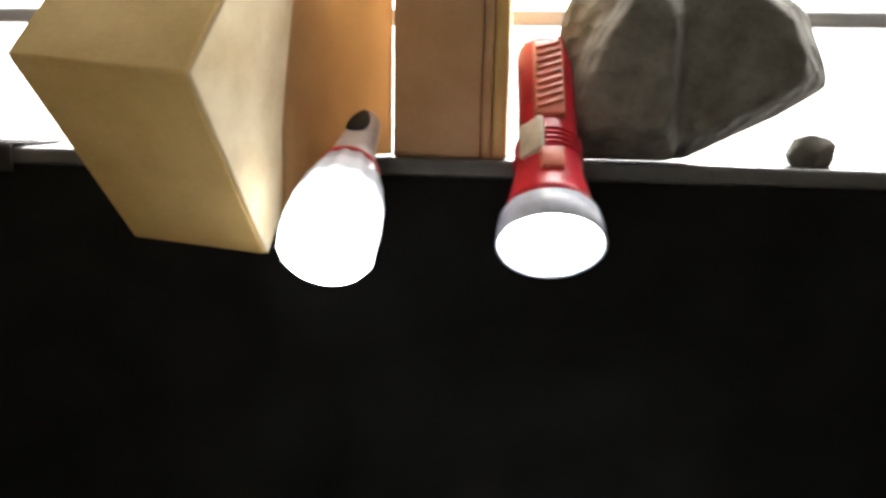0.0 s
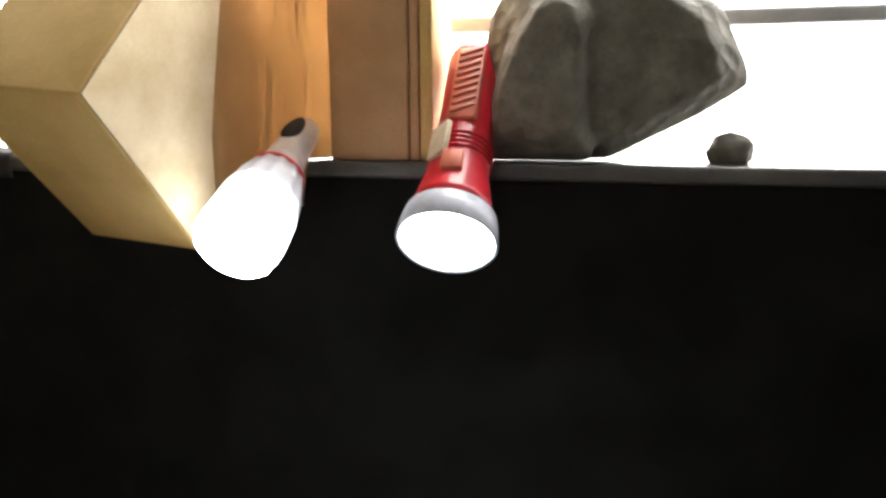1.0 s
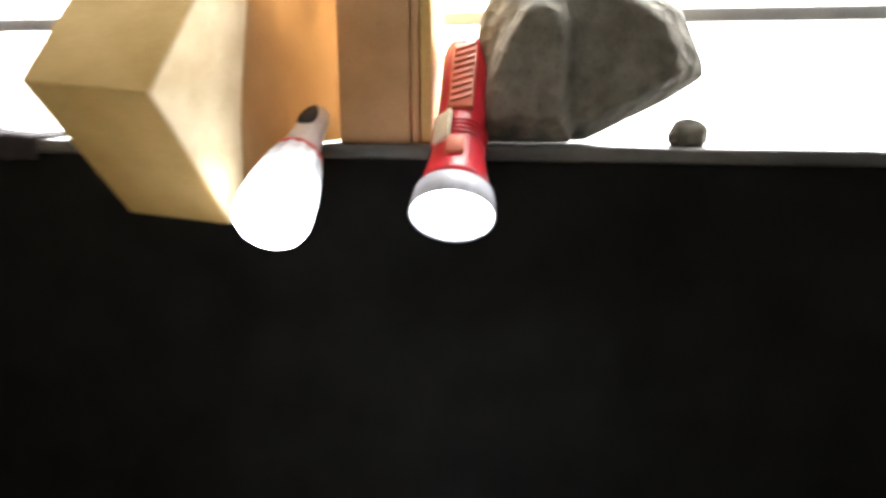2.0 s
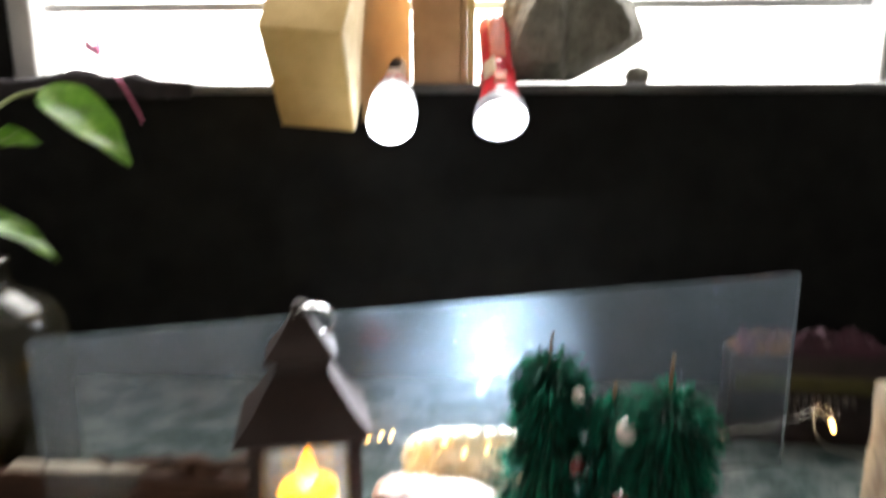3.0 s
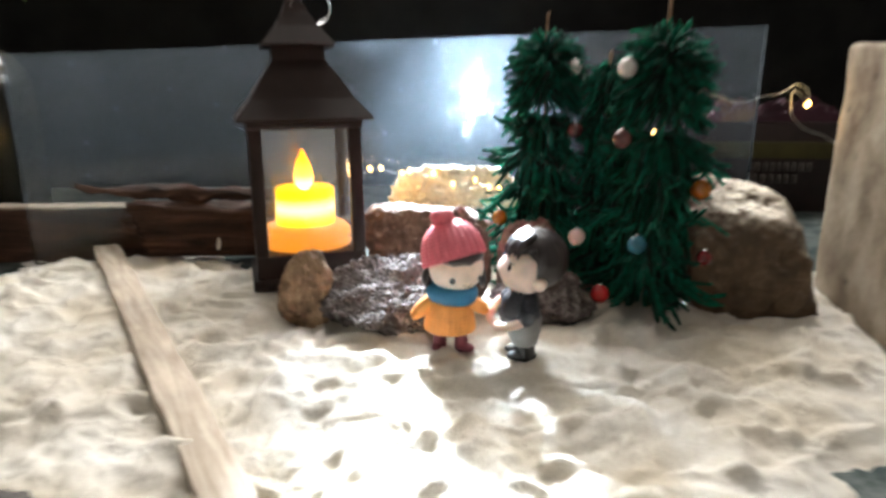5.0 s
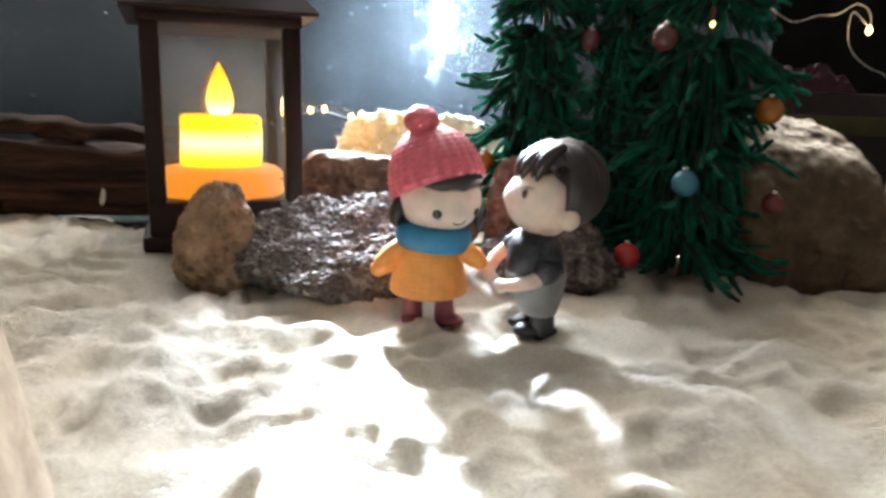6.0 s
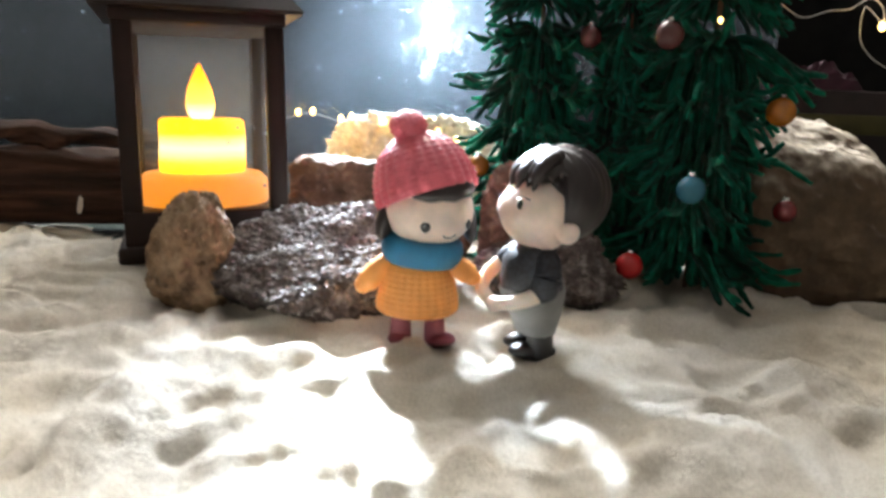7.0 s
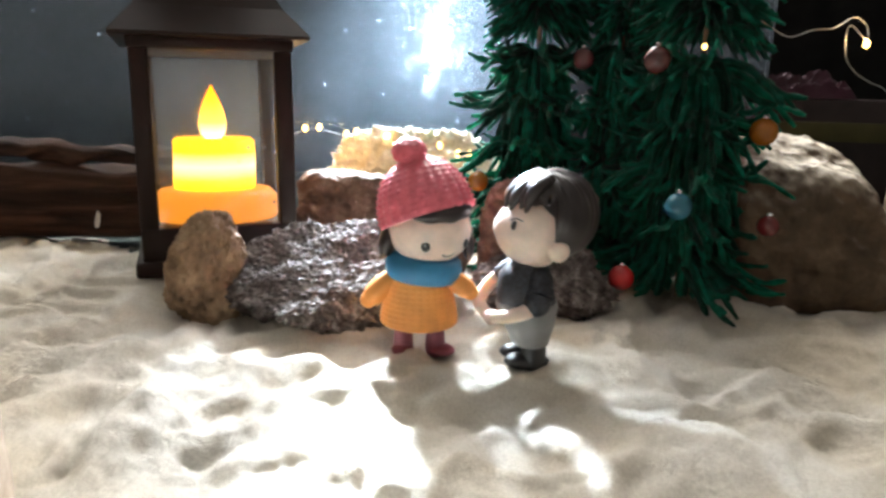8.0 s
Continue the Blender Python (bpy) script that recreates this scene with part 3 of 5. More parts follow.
def plank(a, b, width, thick, label, mat, seed, z):
    a, b = Vector((*a, z)), Vector((*b, z))
    long = (b - a).length
    bm = block((0, 0, 0), (width, long, thick), 0.0006)
    bmesh.ops.subdivide_edges(bm, edges=[e for e in bm.edges if e.calc_length() > 0.05], cuts=40, use_grid_fill=True)
    for v in bm.verts:
        v.co.x += 0.0011 * noise.noise(Vector((seed, v.co.y * 35, round(v.co.x, 3) * 200))) + 0.0006 * noise.noise(Vector((seed, v.co.y * 120, v.co.x * 300)))
        v.co.z += 0.0005 * noise.noise(Vector((seed, v.co.y * 60, v.co.x * 100)))
    turn = math.degrees(math.atan2(-(b - a).x, (b - a).y))
    return solo("plank", bm, mat, label, "plank", pose(*a, 0, 0, turn))


plank((-0.0172, -0.020), (-0.2135, 0.2766), 0.0135, 0.0050, "narrow pale bare wooden strip lying in sand", PLANK, 4, -0.0005)
plank((-0.086, 0.036), (-0.137, 0.056), 0.010, 0.004, "short dark splintered wood scrap half buried in sand", GREY_SCRAP, 9, -0.0028)


def bark_piece(points, radii, label, seed):
    bm = tube(smooth_path(points, 14), list(np.interp(np.linspace(0, 1, 14 * (len(points) - 1) + 1), np.linspace(0, 1, len(radii)), radii)), 44)
    for v in bm.verts:
        v.co += Vector((0, 1, 1)) * (0.0016 * noise.noise(v.co * 90 + Vector((seed, 0, 0))) + 0.0022 * noise.noise(Vector((v.co.x * 40, v.co.y * 230, v.co.z * 230))) + 0.0011 * noise.noise(Vector((v.co.x * 110, v.co.y * 520, v.co.z * 520))))
    return solo("driftwood", bm, BARK, label, "driftwood", group="driftwood pieces")


def bark_slab(long, deep, tall, m, label, seed):
    """A squared, layered chunk of old wood whose end is broken back towards its foot."""
    bm = bmesh.new()
    bmesh.ops.create_cube(bm, size=1.0, matrix=Matrix.Translation((0.5, 0, 0.5)))
    bmesh.ops.subdivide_edges(bm, edges=bm.edges[:], cuts=40, use_grid_fill=True)
    off = Vector((seed, seed * 1.7, 0))
    for v in bm.verts:
        x, y, z = v.co
        soft = 1 - 0.10 * (abs(2 * z - 1) ** 6 + abs(2 * y) ** 6)
        layer = noise.noise(Vector((x * 3, 0, z * 11)) + off) + 0.5 * noise.noise(Vector((x * 9, y * 3, z * 26)) + off)
        end = (1 - x) ** 8 * (0.10 * (1 - z) + 0.04 * noise.noise(Vector((y * 4, z * 9, seed))))
        v.co = Vector(((x + end) * long,
                       y * deep * soft * (1 + 0.16 * layer),
                       z * tall * (0.94 + 0.10 * noise.noise(Vector((x * 5, y * 2, 1)) + off)) + 0.0006 * layer * (z > 0.5)))
    root = thing("driftwood", label, "driftwood", m, "driftwood pieces")
    part("body", bm, BARK, root)
    # a split where the bark has come off, and a stub of a broken twig
    chip = block((long * 0.78, -deep * 0.52, tall * 0.62), (long * 0.90, -deep * 0.30, tall * 0.93), 0.0012)
    bmesh.ops.subdivide_edges(chip, edges=chip.edges[:], cuts=5, use_grid_fill=True)
    for v in chip.verts:
        v.co += Vector((0.0010, 0.0006, 0.0010)) * noise.noise(v.co * 260 + off)
    part("bare_split", chip, PLANK, root, "pale split where bark is missing")
    part("twig_stub", tube(smooth_path([(0.004, -deep * 0.2, tall * 0.62), (-0.001, -deep * 0.26, tall * 0.66), (-0.0045, -deep * 0.28, tall * 0.64)], 5), [0.0034] * 6 + [0.0026] * 5, 12), BARK, root, "broken stub of a twig")
    return root


bark_slab(0.1050, 0.0210, 0.0300, pose(-0.1885, 0.2740, 0.0015, 0, 2, 13), "thick dark brown driftwood chunk behind the lantern", 3)
bark_piece([(-0.2150, 0.2690, 0.0390), (-0.1900, 0.2735, 0.0370), (-0.1650, 0.2790, 0.0352), (-0.1250, 0.2880, 0.0335), (-0.0800, 0.2985, 0.0320)], [0.0010, 0.0032, 0.0040, 0.0036, 0.0030], "thin reddish brown stick resting on driftwood", 7)
# a squared length of old timber in front of the bottle, its worn upper side paler
timber = thing("timber", "short dark timber offcut with a pale worn top", "timber", pose(-0.328, 0.2725, TOP, 0, 0, 7.5))
bm = bmesh.new()
bmesh.ops.create_cube(bm, size=1.0, matrix=Matrix.Translation((0.5, 0, 0.5)))
bmesh.ops.subdivide_edges(bm, edges=bm.edges[:], cuts=26, use_grid_fill=True)
for v in bm.verts:
    x, y, z = v.co
    rise = 0.0130 + 0.0180 * min(1, x * 2.6) ** 0.8
    v.co = Vector((x * 0.152 + 0.006 * (1 - x) ** 6 * (1 - z), y * 0.0115 * (1 + 0.12 * noise.noise(Vector((x * 9, y * 2, z * 6)))), z * rise * (1 + 0.04 * noise.noise(Vector((x * 14, y * 4, 3))))))
part("body", bm, BARK, timber, "dark rough bark side")
bm = block((0.054, -0.0054, 0.0302), (0.150, 0.0054, 0.0322), 0.0006)
bmesh.ops.subdivide_edges(bm, edges=[e for e in bm.edges if e.calc_length() > 0.05], cuts=30, use_grid_fill=True)
for v in bm.verts:
    v.co.y += 0.0007 * noise.noise(Vector((v.co.x * 90, v.co.y * 60, 2)))
    v.co.z += 0.0005 * noise.noise(Vector((v.co.x * 110, v.co.y * 300, 8)))
part("worn_top", bm, wood_mat("worn_timber", (0.14, 0.11, 0.085), (0.24, 0.195, 0.15), (0.34, 0.285, 0.23), (0.1, 1, 1), 240), timber, "pale bare upper face")

# ---------- the glass sheet ----------
def glass_sheet():
    left, right = Vector((-0.2420, 0.2675, 0.1090)), Vector((0.1908, 0.4015, 0.1262))
    along = right - left
    flat = Vector((along.x, along.y, 0))
    m = pose(left.x, left.y, -0.004, 0, 0, math.degrees(math.atan2(flat.y, flat.x)))
    bm = block((0, -0.0026, 0), (flat.length, 0.0026, left.z + 0.004), 0.0004, 1)
    for v in bm.verts:
        if v.co.z > 0.05:
            v.co.z += (right.z - left.z) * v.co.x / flat.length
    ob = solo("glass_sheet", bm, DUSTY, "long upright sheet of dusty scratched clear glass", "glass sheet", m, smooth=False)
    ob.visible_shadow = False


glass_sheet()

# ---------- fir trees of green yarn ----------
a = Mat("green_yarn")
g = a.n.new("ShaderNodeNewGeometry")
tone = a.ramp(a.noise(260, 4), (0.3, (0.004, 0.15, 0.085)), (0.5, (0.006, 0.34, 0.195)), (0.75, (0.012, 0.55, 0.33)))
tone = a.mix(1.0, tone, a.ramp(g.outputs["Random Per Island"], (0.0, 0.12), (1.0, 0.9)), "MULTIPLY")
a.set(col=a.mix(1.0, tone, (0.64, 0.64, 0.67), "MULTIPLY"), rough=0.8, spec=0.2, sheen=0.1)
a.bump(a.noise(1800, 3), 0.6, 0.0006)
thin = a.n.new("ShaderNodeBsdfTranslucent")
a.l.new(tone, thin.inputs["Color"])
half = a.n.new("ShaderNodeMixShader")
half.inputs[0].default_value = 0.5
a.l.new(a.p.outputs[0], half.inputs[1])
a.l.new(thin.outputs[0], half.inputs[2])
a.l.new(half.outputs[0], a.out.inputs["Surface"])
YARN = a.m
STEM = wood_mat("thin_twig", (0.12, 0.07, 0.04), (0.22, 0.14, 0.08), (0.32, 0.22, 0.14))


def yarn_tree(place, dome, tiers, tip, seed, label):
    """A twig stem with a bushy round head (top, foot, half-width) and rows of yarn tufts (height, reach) below it."""
    rng = random.Random(seed)
    root = thing("yarn_fir_tree", label, "tree", pose(*place), group="yarn fir trees")
    top, foot, wide = dome
    part("stem", tube(smooth_path([(0, 0, 0), (0.0006, 0.0003, top * 0.5), (-0.0004, 0, top), (0.0003, 0, tip)], 5), 0.0008, 8), STEM, root, "bare brown twig stem")
    verts, faces = [], []

    def strand(points, radius, sides=5):
        pts = smooth_path(points, 4)
        base = len(verts)
        for k, p in enumerate(pts):
            d = (pts[min(k + 1, len(pts) - 1)] - pts[max(k - 1, 0)]).normalized()
            u = d.cross(Vector((0.3, 0.2, 0.9))).normalized()
            w = d.cross(u)
            r = radius * (0.95 + 0.2 * math.sin(k * 2.3 + base)) if k < len(pts) - 1 else radius * 0.6
            for s in range(sides):
                q = 2 * math.pi * s / sides
                verts.append(p + r * (math.cos(q) * u + math.sin(q) * w))
        for k in range(len(pts) - 1):
            for s in range(sides):
                b0, b1 = base + k * sides, base + (k + 1) * sides
                faces.append((b0 + s, b0 + (s + 1) % sides, b1 + (s + 1) % sides, b1 + s))
        faces.append(tuple(range(base + (len(pts) - 1) * sides, base + len(pts) * sides)))

    def lift(v):
        return Vector((v.x, v.y, max(0.0065, v.z)))

    # the bushy head
    for _ in range(int(26000 * wide)):
        u, aa = rng.random() ** 0.85, rng.uniform(0, 6.283)
        far = wide * (math.sqrt(max(0, 1 - (1 - min(1, u / 0.42)) ** 2)) if u < 0.42 else 1 - 0.10 * ((u - 0.42) / 0.58) ** 2)
        far = max(0.003, far * rng.uniform(0.80, 1.10) * (1 + 0.10 * noise.noise(Vector((math.cos(aa) * 1.7, math.sin(aa) * 1.7, u * 5 + seed)))))
        out = Vector((math.cos(aa), math.sin(aa), 0))
        end = out * far + Vector((0, 0, top - u * (top - foot) + rng.uniform(-0.002, 0.002)))
        start = Vector((0, 0, end.z + (foot + 0.5 * (top - foot) - end.z) * 0.45))
        mid = start.lerp(end, 0.55) + Vector((rng.uniform(-0.0015, 0.0015), rng.uniform(-0.0015, 0.0015), rng.uniform(0.0, 0.0030)))
        strand([start, mid, end + Vector((0, 0, rng.uniform(-0.0030, 0.0012)))], rng.uniform(0.00055, 0.00080))
    # rows of tufts that reach out and curl, over hanging inner strands
    for n, (z, reach) in enumerate(tiers):
        below = tiers[n + 1][0] if n + 1 < len(tiers) else 0.004
        for k in range(9):
            ang = 2 * math.pi * (k + rng.random()) / 9
            grow = reach * rng.choice((0.78, 0.92, 1.10, 1.32))
            tilt = rng.uniform(-0.12, 0.42)
            for _ in range(8):
                aa = ang + rng.gauss(0, 0.16)
                out = Vector((math.cos(aa), math.sin(aa), 0))
                side = Vector((-out.y, out.x, 0)) * rng.uniform(-0.0038, 0.0038)
                r = grow * rng.uniform(0.80, 1.08)
                sink, curl = r * tilt * rng.uniform(0.7, 1.2), rng.uniform(-0.0045, 0.0065)
                start = Vector((0, 0, z + rng.uniform(-0.0035, 0.0035)))
                strand([start, lift(start + out * r * 0.36 + Vector((0, 0, 0.0028 - 0.10 * sink))), lift(start + out * r * 0.74 + side + Vector((0, 0, 0.0010 - 0.60 * sink))),
                        lift(start + out * r + 2 * side + Vector((0, 0, -0.95 * sink + curl)))], rng.uniform(0.00080, 0.00110))
        for _ in range(110):
            aa = rng.uniform(0, 6.283)
            out = Vector((math.cos(aa), math.sin(aa), 0))
            r, drop = reach * rng.uniform(0.34, 0.60), (z - below) * rng.uniform(0.8, 1.4)
            start = Vector((0, 0, z + rng.uniform(-0.002, 0.003)))
            strand([start, lift(start + out * r * 0.60 + Vector((0, 0, 0.001))), lift(start + out * r * 0.92 + Vector((0, 0, -0.45 * drop))), lift(start + out * r * rng.uniform(0.95, 1.15) + Vector((0, 0, -drop)))], rng.uniform(0.0008, 0.0011))
    me = bpy.data.meshes.new("foliage")
    me.from_pydata([tuple(v) for v in verts], [], faces)
    me.materials.append(YARN)
    me.shade_smooth()
    ob = new("foliage", me)
    ob.parent = root
    tagged(ob, "tufts of thick green yarn", kind="stuff")
    return root


def rows_of(first, last, count, narrow, broad):
    return [(first + (last - first) * k / (count - 1), narrow + (broad - narrow) * k / (count - 1)) for k in range(count)]


yarn_tree((0.0360, 0.2540, -0.003), (0.1245, 0.0850, 0.0205), rows_of(0.0790, 0.0160, 5, 0.0215, 0.0265), 0.1325, 1, "slim green yarn fir tree with baubles, standing in sand")
yarn_tree((0.0830, 0.2150, -0.003), (0.1275, 0.0830, 0.0222), rows_of(0.0760, 0.0150, 5, 0.0235, 0.0290), 0.1395, 2, "fuller green yarn fir tree with baubles, standing in sand")
yarn_tree((0.0640, 0.2400, -0.003), (0.1110, 0.0850, 0.0125), rows_of(0.0790, 0.0170, 5, 0.0160, 0.0200), 0.1125, 3, "short green yarn fir tree between two taller ones")


def bauble(place, radius, col, name, label):
    root = thing("bauble", label, "bauble", pose(*place), group="baubles on the trees")
    mat = BAUBLES.setdefault(name, plastic("bauble_" + name, col, 0.22))
    globe = part("ball", ball(bmesh.new(), (0, 0, 0), radius, sub=3), mat, root)
    part("cap", lathe([(0.0010, radius * 0.93), (0.0010, radius * 1.15), (0.0005, radius * 1.2)], 10), METAL, globe, "tiny metal cap")


BAUBLES = {}
bauble((0.0586, 0.1984, 0.0100), 0.0042, (0.40, 0.02, 0.02), "red", "small shiny red bauble low on the tree")
bauble((0.0706, 0.1880, 0.0355), 0.0041, (0.03, 0.14, 0.20), "blue", "small shiny blue bauble on green yarn")
bauble((0.0640, 0.2010, 0.0775), 0.0042, (0.08, 0.028, 0.026), "brown", "small brownish red bauble on green yarn")
bauble((0.0655, 0.2080, 0.1060), 0.0042, (0.50, 0.47, 0.44), "white", "small pearly white bauble on green yarn")
bauble((0.0970, 0.1960, 0.0575), 0.0042, (0.28, 0.10, 0.012), "orange", "small glossy orange bauble on green yarn")
bauble((0.0480, 0.2300, 0.0775), 0.0038, (0.08, 0.028, 0.026), "brown", "small brownish red bauble on green yarn")
bauble((0.0990, 0.1890, 0.0300), 0.0034, (0.11, 0.010, 0.012), "dark_red", "small dark red bauble on green yarn")
bauble((0.0490, 0.2120, 0.0320), 0.0038, (0.66, 0.48, 0.42), "pink", "small pale pink bauble on green yarn")
bauble((0.0150, 0.2420, 0.0330), 0.0038, (0.28, 0.10, 0.012), "orange", "small glossy orange bauble on green yarn")
bauble((0.0480, 0.2420, 0.1050), 0.0034, (0.50, 0.47, 0.44), "white", "small pearly white bauble on green yarn")

# ---------- the two figures ----------
HAT = plastic("rose_hat", (0.60, 0.115, 0.15), 0.42)
SKIN = plastic("cream_skin", (0.83, 0.62, 0.52), 0.42, 0.15)
HAIR = plastic("dark_hair", (0.014, 0.009, 0.009), 0.34)
SCARF = plastic("blue_scarf", (0.010, 0.14, 0.27), 0.5)
KNIT = plastic("orange_knit", (0.74, 0.29, 0.065), 0.5)
PLUM = plastic("plum_trousers", (0.20, 0.045, 0.065), 0.5)
INK = plastic("black_paint", (0.012, 0.011, 0.012), 0.35)
GREY = plastic("grey_cloth", (0.20, 0.20, 0.20), 0.55)
NAVY = plastic("near_black_shirt", (0.013, 0.016, 0.024), 0.45, 0, 4500, 0.75)


def loft(bm, rows, index, steps=40, ripple=None):
    """Rings (height, centre x, half-width x, half-width y) joined into a closed skin."""
    rings = []
    for z, cx, rx, ry in rows:
        ring = []
        for k in range(steps):
            q = 2 * math.pi * k / steps
            f = ripple(q, z) if ripple else 1
            ring.append(bm.verts.new((cx + rx * f * math.cos(q), ry * f * math.sin(q), z)))
        rings.append(ring)
    for a, b in zip(rings, rings[1:]):
        for k in range(steps):
            bm.faces.new((a[k], a[(k + 1) % steps], b[(k + 1) % steps], b[k])).material_index = index
    bm.faces.new(list(reversed(rings[0]))).material_index = index
    bm.faces.new(rings[-1]).material_index = index


def limb(bm, points, radii, index):
    """A rounded limb through points."""
    path = smooth_path(points, 6)
    tube(path, list(np.interp(np.linspace(0, 1, len(path)), np.linspace(0, 1, len(radii)), radii)), 18, bm, index)
    ball(bm, path[-1], radii[-1], index, 3)
    ball(bm, path[0], radii[0], index, 3)


def girl():
    """Modelled in millimetres; she looks to her left front."""
    bm = bmesh.new()
    # legs and feet
    limb(bm, [(-4.0, 0, 1.6), (-4.0, 0, 6), (-3.8, 0, 10)], [2.7, 2.4, 2.4], 5)
    ball(bm, (-4.2, -1.5, 1.5), (2.8, 3.6, 1.6), 5, 3)
    limb(bm, [(4.4, 0, 1.6), (4.2, 0, 6), (3.8, 0, 10)], [2.7, 2.4, 2.4], 5)
    ball(bm, (6.0, -1.2, 1.5), (3.6, 2.9, 1.6), 5, 3, (0, 0, -25))
    # knitted jumper, wider at the hem
    knit = lambda q, z: 1 + 0.030 * abs(math.sin(15 * q)) * (0.55 + 0.45 * math.sin(z * 5.0))
    heights = [8.0 + 14.6 * k / 58 for k in range(59)]
    knots = ([8.0, 8.3, 9.4, 11.5, 15, 18.5, 21, 22.6], [6.0, 9.2, 9.9, 9.7, 9.0, 8.2, 7.2, 6.0])
    loft(bm, [(z, -0.1, float(np.interp(z, *knots)), 0.86 * float(np.interp(z, *knots))) for z in heights], 4, 150, knit)
    limb(bm, [(-6.4, 0, 20.8), (-9.2, -0.8, 18.6), (-11.8, -1.5, 16.0), (-13.0, -1.8, 14.9)], [2.6, 2.9, 2.8, 2.1], 4)
    limb(bm, [(6.6, 0, 21.2), (9.4, -1.2, 19.8), (11.8, -2.0, 18.3), (12.8, -2.3, 17.6)], [2.6, 2.8, 2.6, 2.0], 4)
    # scarf
    lathe([(6.0, -3.6), (8.6, -3.3), (9.6, -1.8), (9.8, 0.2), (9.4, 1.9), (8.2, 3.1), (6.0, 3.2)], 48, bm, pose(0.8, 0, 23.9, 0, 5, 0) @ Matrix.Diagonal((1, 0.92, 1, 1)), None, 3)
    # head and hair
    mid, half = Vector((2.1, -0.4, 33.3)), Vector((10.4, 9.8, 8.7))
    ball(bm, mid, half, 1, 5)
    ball(bm, (1.2, 2.6, 34.0), (11.4, 9.4, 9.6), 2, 4)
    ball(bm, (-8.3, -0.8, 30.2), (2.3, 3.6, 4.4), 2, 3, (0, 12, 0))
    ball(bm, (11.6, 1.4, 30.6), (1.8, 4.0, 5.6), 2, 3, (0, -8, 0))
    fringe = lambda p: Vector((p.x, p.y, p.z * (1 + 0.12 * math.sin(9 * p.x)) if p.z < 0 else p.z))
    ball(bm, (4.6, -4.4, 38.6), (8.0, 5.4, 3.2), 2, 5, (0, -6, 18), fringe)
    # knitted hat with a row of stitches along every rib
    tip = pose(1.5, 1.0, 36.8) @ pose(0, 0, 0, 0, -9, 0) @ pose(0, 0, 0, 0, 0, 25) @ pose(0, 0, 0, -19, 0, 0)
    wool = lambda q, z: 1 + (0.040 + 0.026 * math.sin(z * 4.4)) * abs(math.cos(13 * q)) ** 1.5 * min(1, max(0.0, (14.6 - z) / 4))
    rows = [(10.6, -1.0), (11.7, -0.9), (12.1, -0.2)]
    for k in range(1, 75):
        e = math.pi / 2 * k / 75
        rows.append((12.0 * math.cos(e) ** 0.86, 14.8 * math.sin(e)))
    lathe(rows + [(0.3, 14.85)], 182, bm, tip @ Matrix.Diagonal((1, 0.95, 1, 1)), wool, 0)
    fuzz = lambda p: p * (1 + 0.10 * noise.noise(p * 5.5) + 0.05 * noise.noise(p * 13))
    ball(bm, (-3.4, 1.6, 52.4), (4.3, 4.2, 3.5), 0, 5, None, fuzz)

    def face(x, z, out=0.0):
        u, w = (x - mid.x) / half.x, (z - mid.z) / half.z
        return Vector((x, mid.y - (half.y + out) * math.sqrt(max(0.0, 1 - u * u - w * w)), z))

    # painted eyes and mouth
    for x in (1.2, 11.0):
        p = face(x, 31.2)
        turn = math.degrees(math.atan2((p.x - mid.x) / half.x ** 2, -(p.y - mid.y) / half.y ** 2))
        ball(bm, p, (1.15, 0.35, 1.35), 6, 3, (0, 0, turn))
        ball(bm, p + Vector((-0.25, -0.35, 0.35)), (0.35, 0.12, 0.40), 7, 2, (0, 0, turn))
    tube(smooth_path([face(x, z) for x, z in ((5.2, 28.9), (6.0, 28.3), (7.0, 28.2), (8.2, 28.9))], 5), 0.20, 6, bm, 6)
    bm.transform(Matrix.Scale(0.00102, 4))
    return solo("girl_figurine", bm, [HAT, SKIN, HAIR, SCARF, KNIT, PLUM, INK, GREY], "little girl figurine in pink hat and orange jumper", "figurine", pose(-0.0055, 0.1590, -0.0004, 0, 0, 0))


